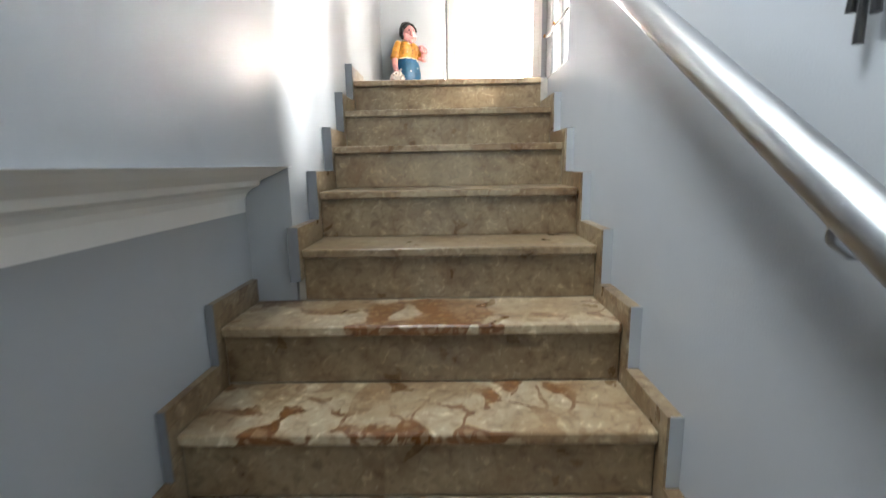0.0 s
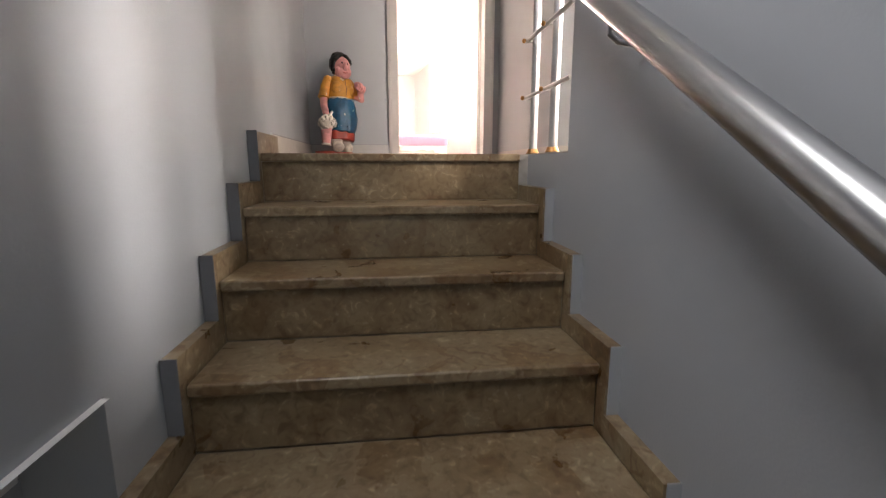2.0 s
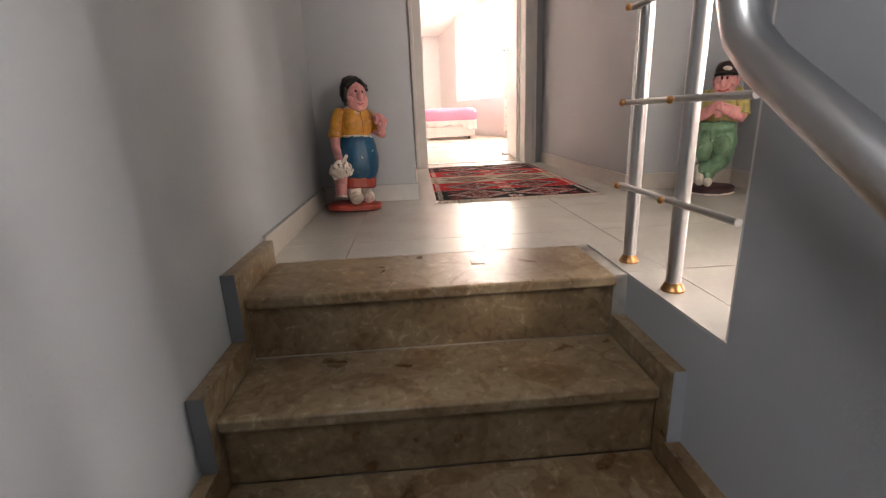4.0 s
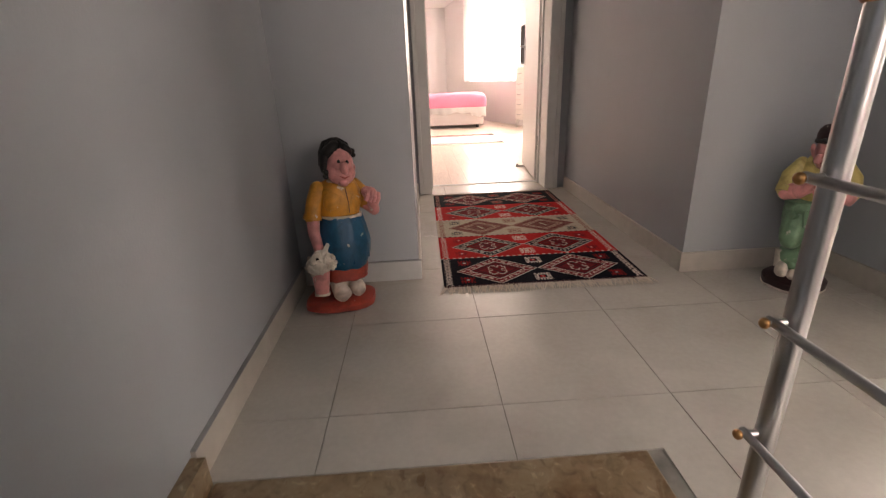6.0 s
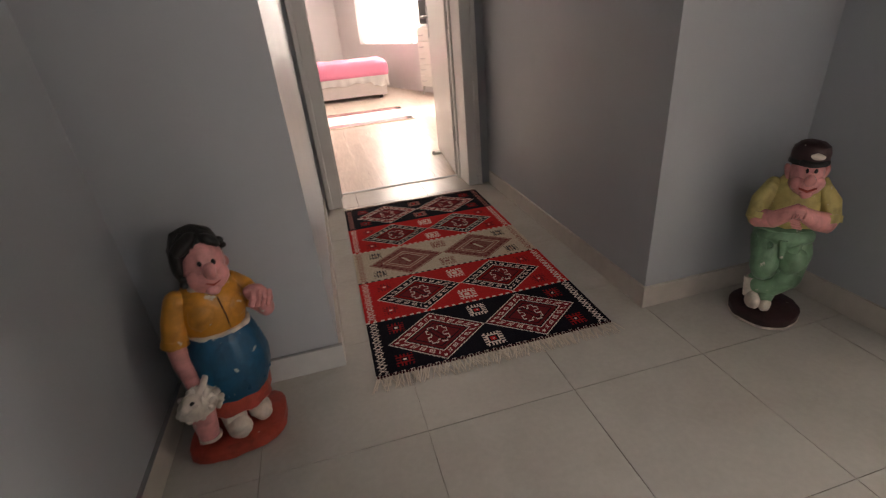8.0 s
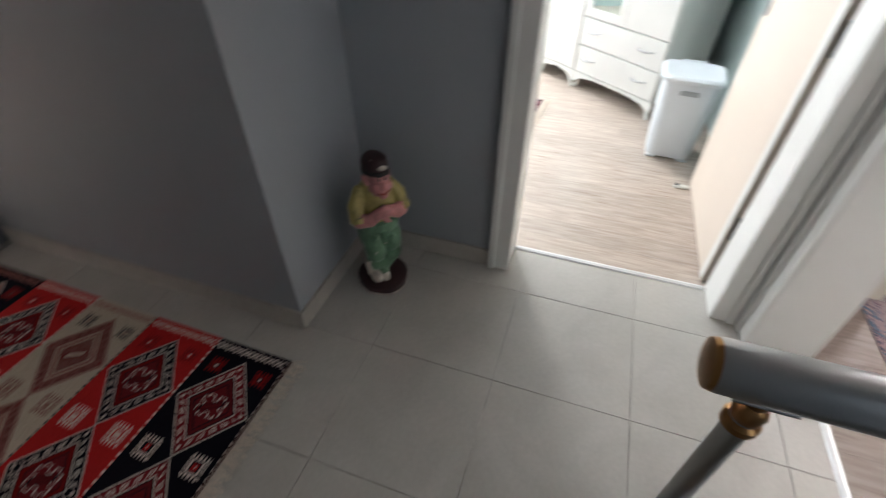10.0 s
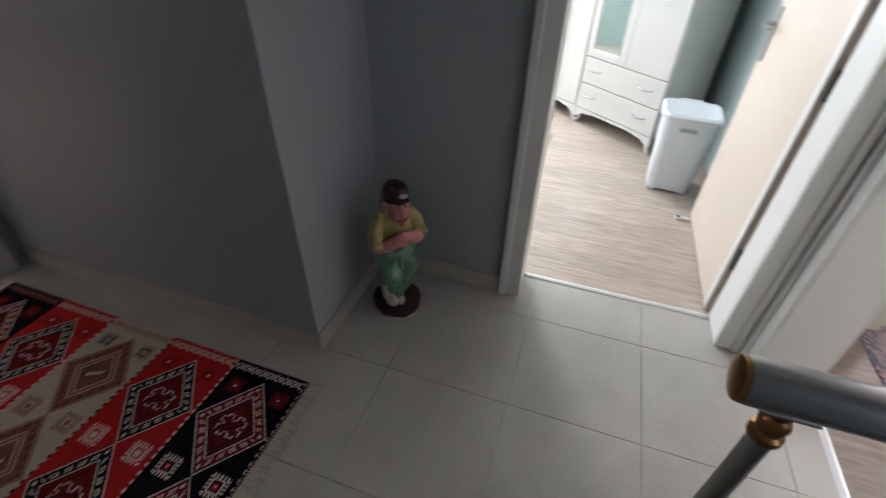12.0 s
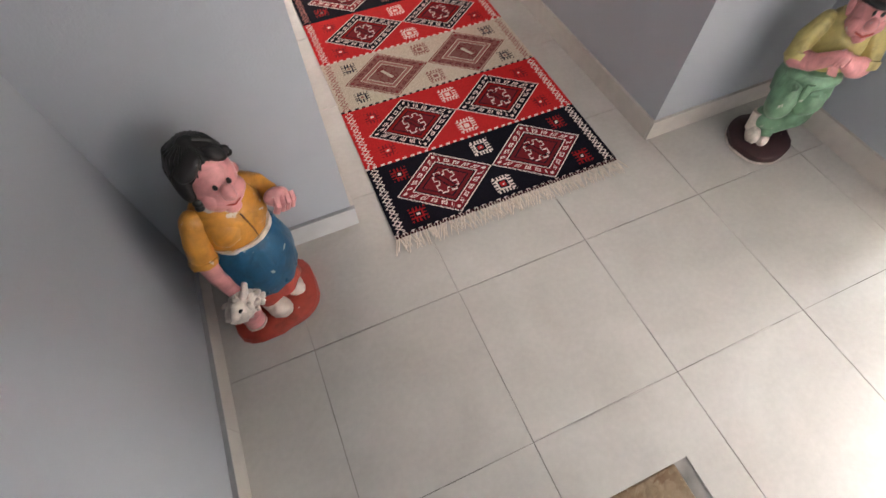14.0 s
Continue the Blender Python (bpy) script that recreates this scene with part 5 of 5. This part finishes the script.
bed = thing("bed", pose(0, 0, 0), "double bed with pink sheet, crinkled bedspread and pale base", "bed")
bed.location = (3.0, -2.42, 0.0005)
part("base", soft_box(0, 1.45, 0.0, 1.80, 0.02, 0.29, 0.015), BEDBASE, bed, "pale beige upholstered bed base", True)
part("mattress", soft_box(0.005, 1.445, 0.005, 1.795, 0.292, 0.545, 0.035), PINK, bed, "mattress in a deep pink fitted sheet", True)
bm = bmesh.new()
nx, ny = 130, 110
rows = []
for i in range(nx + 1):
    row = []
    for k in range(ny + 1):
        x, y = -0.012 + 1.475 * i / nx, 0.02 + 0.97 * k / ny
        y -= 0.04 * math.sin(x * 7) * (k / ny)
        z = 0.551 + 0.006 * (1 + noise.noise(Vector((x * 7, y * 5, 0)))) + 0.010 * max(0, noise.noise(Vector((x * 6 + y * 15, y * 19 - x * 6, 3)))) ** 1.2 + 0.002 * (1 + noise.noise(Vector((x * 30, y * 24, 7))))
        crease = noise.noise(Vector((x * 2.6 + y * 8, y * 10 - x * 3.5, 9)))
        z += 0.006 * max(0, 0.15 - abs(crease)) / 0.15
        crease = noise.noise(Vector((x * 7 - y * 5, y * 6 + x * 9, 4)))
        z += 0.0025 * max(0, 0.12 - abs(crease)) / 0.12
        if i < 5:
            z -= 0.008 * (5 - i)
        row.append(bm.verts.new((x, y, z)))
    rows.append(row)
for a, b in zip(rows, rows[1:]):
    for k in range(ny):
        bm.faces.new((a[k], a[k + 1], b[k + 1], b[k]))
bmesh.ops.solidify(bm, geom=bm.faces[:], thickness=0.005)
spread = new("bedspread", mesh_of("bedspread", bm, PINKCOVER, True))
spread.location = (3.0, -2.42, 0.0055)
tagged(spread, "rose pink crinkled bedspread lying on the bed", "bedspread")

ns = thing("nightstand", pose(2.43, -0.97, 0.0005), "cream laminate nightstand with an overhanging top beside the bed", "nightstand")
part("body", boxes((0.02, 0.46, 0.022, 0.36, 0.0, 0.465), bevel=0.002), CREAMWOOD, ns)
part("top", boxes((0, 0.48, 0, 0.38, 0.466, 0.49), bevel=0.004), CREAMWOOD, ns)
for z0, z1 in ((0.03, 0.235), (0.245, 0.455)):
    d = part("drawer", boxes((0.03, 0.45, 0.004, 0.021, z0, z1), bevel=0.003), CREAMWOOD, ns)
    bm = bmesh.new()
    tube(bm, [(0.2, 0.004, (z0 + z1) / 2), (0.2, -0.018, (z0 + z1) / 2), (0.28, -0.018, (z0 + z1) / 2), (0.28, 0.004, (z0 + z1) / 2)], 0.004, 8)
    part("pull", bm, STEEL, d, smooth=True)

so = thing("settee", pose(3.80, -3.32, 0.0005) @ Matrix.Diagonal((0.80, 0.88, 0.87, 1)), "red velvet settee with a humped back behind the bed", "settee")
part("seat", soft_box(0.0, 1.16, 0.10, 0.68, 0.12, 0.40, 0.03), REDCLOTH, so, smooth=True)
part("cushion", soft_box(0.08, 1.08, 0.12, 0.70, 0.402, 0.50, 0.04), REDCLOTH, so, "thick red seat cushion", True)
out = [(0, 0.12)]
for k in range(31):
    t = k / 30
    out.append((1.16 * t, 0.66 + 0.22 * (1 - math.exp(-(t / 0.22) ** 2)) - 0.03 * t))
out.append((1.16, 0.12))
bm = prism(bmesh.new(), out, 0.0, 0.11)
bmesh.ops.bevel(bm, geom=[e for e in bm.edges if abs(e.verts[0].co.y - e.verts[1].co.y) < 0.01], offset=0.025, segments=3, affect="EDGES", profile=0.5)
part("back", bm, REDCLOTH, so, "humped red backrest", True)
bm = prism(bmesh.new(), [(0.08, 0.12), (0.72, 0.12), (0.72, 0.76), (0.60, 0.80), (0.08, 0.82)], 1.08, 1.20, "x")
bmesh.ops.bevel(bm, geom=bm.edges[:], offset=0.03, segments=3, affect="EDGES", profile=0.5)
part("arm", bm, REDCLOTH, so, "high red arm", True)
bm = prism(bmesh.new(), [(0.08, 0.12), (0.70, 0.12), (0.70, 0.50), (0.62, 0.54), (0.25, 0.53), (0.08, 0.62)], -0.04, 0.07, "x")
bmesh.ops.bevel(bm, geom=bm.edges[:], offset=0.03, segments=3, affect="EDGES", profile=0.5)
part("arm", bm, REDCLOTH, so, "low rolled red arm", True)
bm = bmesh.new()
tube(bm, [(0.015, 0.69, 0.50), (0.015, 0.715, 0.50)], [0.06, 0.05], 20)
part("arm_roll", bm, REDCLOTH, so, smooth=True)
for x in (0.03, 1.13):
    for y in (0.13, 0.64):
        bm = bmesh.new()
        tube(bm, [(x, y, 0), (x, y, 0.125)], [0.016, 0.026], 12)
        part("leg", bm, P_BROWN, so, smooth=True)

# ---- far bedroom ----
bed2 = thing("bed", pose(-0.36, 7.35, 0.0005, 0, 0, -2), "single bed with a pink blanket and pale base", "bed")
part("base", soft_box(0, 1.95, 0, 0.95, 0.05, 0.30, 0.015), BEDBASE, bed2, "pale upholstered bed base", True)
for x in (0.1, 1.85):
    for y in (0.08, 0.87):
        part("leg", boxes((x - 0.025, x + 0.025, y - 0.025, y + 0.025, 0, 0.049)), BLACK, bed2)
part("mattress", soft_box(-0.005, 1.96, -0.01, 0.955, 0.302, 0.48, 0.05, wrinkle=0.008), WHITECLOTH, bed2, "mattress in a white sheet", True)
bl = new("blanket", mesh_of("blanket", soft_box(0.2, 2.005, -0.026, 0.975, 0.29, 0.535, 0.08, wrinkle=0.02, seed=4), BLANKET, True))
bl.matrix_world = pose(-0.36, 7.35, 0.0005, 0, 0, -2)
tagged(bl, "pink blanket drawn over the single bed", "blanket")
bm = bmesh.new()
rng = random.Random(8)
rows = []
for i in range(91):
    a = i / 90
    x, y = (0.25 + 1.735 * a / 0.64, -0.020) if a < 0.64 else (1.985, -0.020 + 0.98 * (a - 0.64) / 0.36)
    drop = 0.26 - 0.05 * (0.5 + noise.noise(Vector((a * 14, 0, 2)))) if a < 0.55 else 0.20 - 0.10 * abs(noise.noise(Vector((a * 16, 0, 5))))
    w = 0.008 * math.sin(a * 120) + 0.006 * math.sin(a * 47)
    ox, oy = (0, -1) if a < 0.64 else (1, 0)
    rows.append([bm.verts.new((x + ox * w * f, y + oy * w * f, 0.33 - (0.33 - drop) * f)) for f in (0, 0.5, 1)])
for a, b in zip(rows, rows[1:]):
    for k in range(2):
        bm.faces.new((a[k], a[k + 1], b[k + 1], b[k]))
bmesh.ops.solidify(bm, geom=bm.faces[:], thickness=0.004)
ruffle = new("bed_sheet", mesh_of("bed_sheet", bm, WHITECLOTH, True))
ruffle.matrix_world = pose(-0.36, 7.35, 0.0005, 0, 0, -2)
tagged(ruffle, "crumpled white sheet hanging out under the pink blanket", "sheet")

nrm = -away
dres = thing("dresser", pose(0, 0, 0), "tall white dresser with five drawers and curled feet", "dresser")
dres.matrix_world = pose(2.08, 7.12, 0.0005, 0, 0, ang1)
part("body", boxes((0, 0.62, 0.018, 0.36, 0.12, 0.895), bevel=0.003), WHITEWOOD, dres)
part("top", boxes((-0.015, 0.635, -0.01, 0.37, 0.896, 0.92), bevel=0.004), WHITEWOOD, dres)
for k in range(5):
    z = 0.13 + 0.152 * k
    d = part("drawer", boxes((0.008, 0.612, 0, 0.017, z, z + 0.146), bevel=0.003), WHITEWOOD, dres)
    for x in (0.12, 0.50):
        drawer_pull(d, x, z + 0.075, -0.001)
for x, s in ((0.035, -1), (0.585, 1)):
    bm = bmesh.new()
    cabriole(bm, x, 0.03, s, 0.12)
    part("foot", bm, WHITEWOOD, dres, "curled white foot", True)
    part("foot", boxes((x - 0.02, x + 0.02, 0.31, 0.35, 0, 0.12), bevel=0.004), WHITEWOOD, dres)
tv = thing("television", pose(0, 0, 0), "black flat television standing on the white dresser", "television")
tv.matrix_world = dres.matrix_world @ pose(-0.06, 0.10, 0.921)
part("screen", boxes((0.02, 0.88, 0.002, 0.03, 0.05, 0.57), bevel=0.004), BLACK, tv)
part("bezel", boxes((0.0, 0.9, 0.0305, 0.045, 0.03, 0.59), bevel=0.004), BLACK, tv)
part("stand", boxes((0.30, 0.60, -0.07, 0.11, 0.0, 0.012), (0.43, 0.47, 0.02, 0.05, 0.012, 0.04), bevel=0.003), BLACK, tv)

# ---- floor pieces ----
PX, PY, TX, TY = 0.450, 0.464, 0.215, 0.023
REGIONS = [(WX, 2.14, 0.305, COR_Y), (EX, 2.14, -0.38, 0.305), (WX, STUB_X, COR_Y, STUB_Y), (STUB_X, COR_X, COR_Y, 3.078),
           (2.14, 2.28, -0.26, 0.56), (1.20, 2.02, -0.572, -0.38)]
floor = thing("floor", label="beige floor tiles with thin grey joints", category="floor", kind="structure")
for i in range(-1, 5):
    for k in range(-2, 7):
        x0, y0 = TX + PX * i, TY + PY * k
        bm, used = bmesh.new(), False
        for a, b, c, d in REGIONS:
            p, q = max(a, x0 + 0.0012), min(b, x0 + PX - 0.0012)
            r, s = max(c, y0 + 0.0012), min(d, y0 + PY - 0.0012)
            if q - p > 0.004 and s - r > 0.004:
                box(bm, p, q, r, s, -0.0042, 0)
                used = True
        if used:
            part("tile", bm, TILE, floor)
        else:
            bm.free()


def planks(name, x0, x1, y0, y1, material, label, seed, inside=lambda x, y: True):
    ob = thing(name, label=label, category="floor", kind="structure")
    rng = random.Random(seed)
    w, n = 0.13, 0
    x = x0
    while x < x1 - 0.01:
        y = y0 - rng.random() * 1.2
        while y < y1:
            a, b = max(y, y0), min(y + 1.2, y1)
            c = min(x + w, x1)
            if b - a > 0.02 and inside((x + c) / 2, (a + b) / 2):
                bm = boxes((x + 0.0001, c - 0.0001, a + 0.0001, b - 0.0001, -0.011, 0), bevel=0.0004)
                part("plank", bm, material, ob)
            y += 1.2
        x += w
    return ob


planks("floor_room_2", 2.295, 5.3, -0.40, 3.0, LAM_A, "light oak laminate planks", 4)
planks("floor_room_3", 1.15, 5.05, -3.55, -0.582, LAM_B, "greyish oak laminate planks", 5)
planks("floor_room_1", -1.6, 2.8, 3.09, 10.25, LAM_A, "light oak laminate planks of the far bedroom", 6, lambda x, y: True)
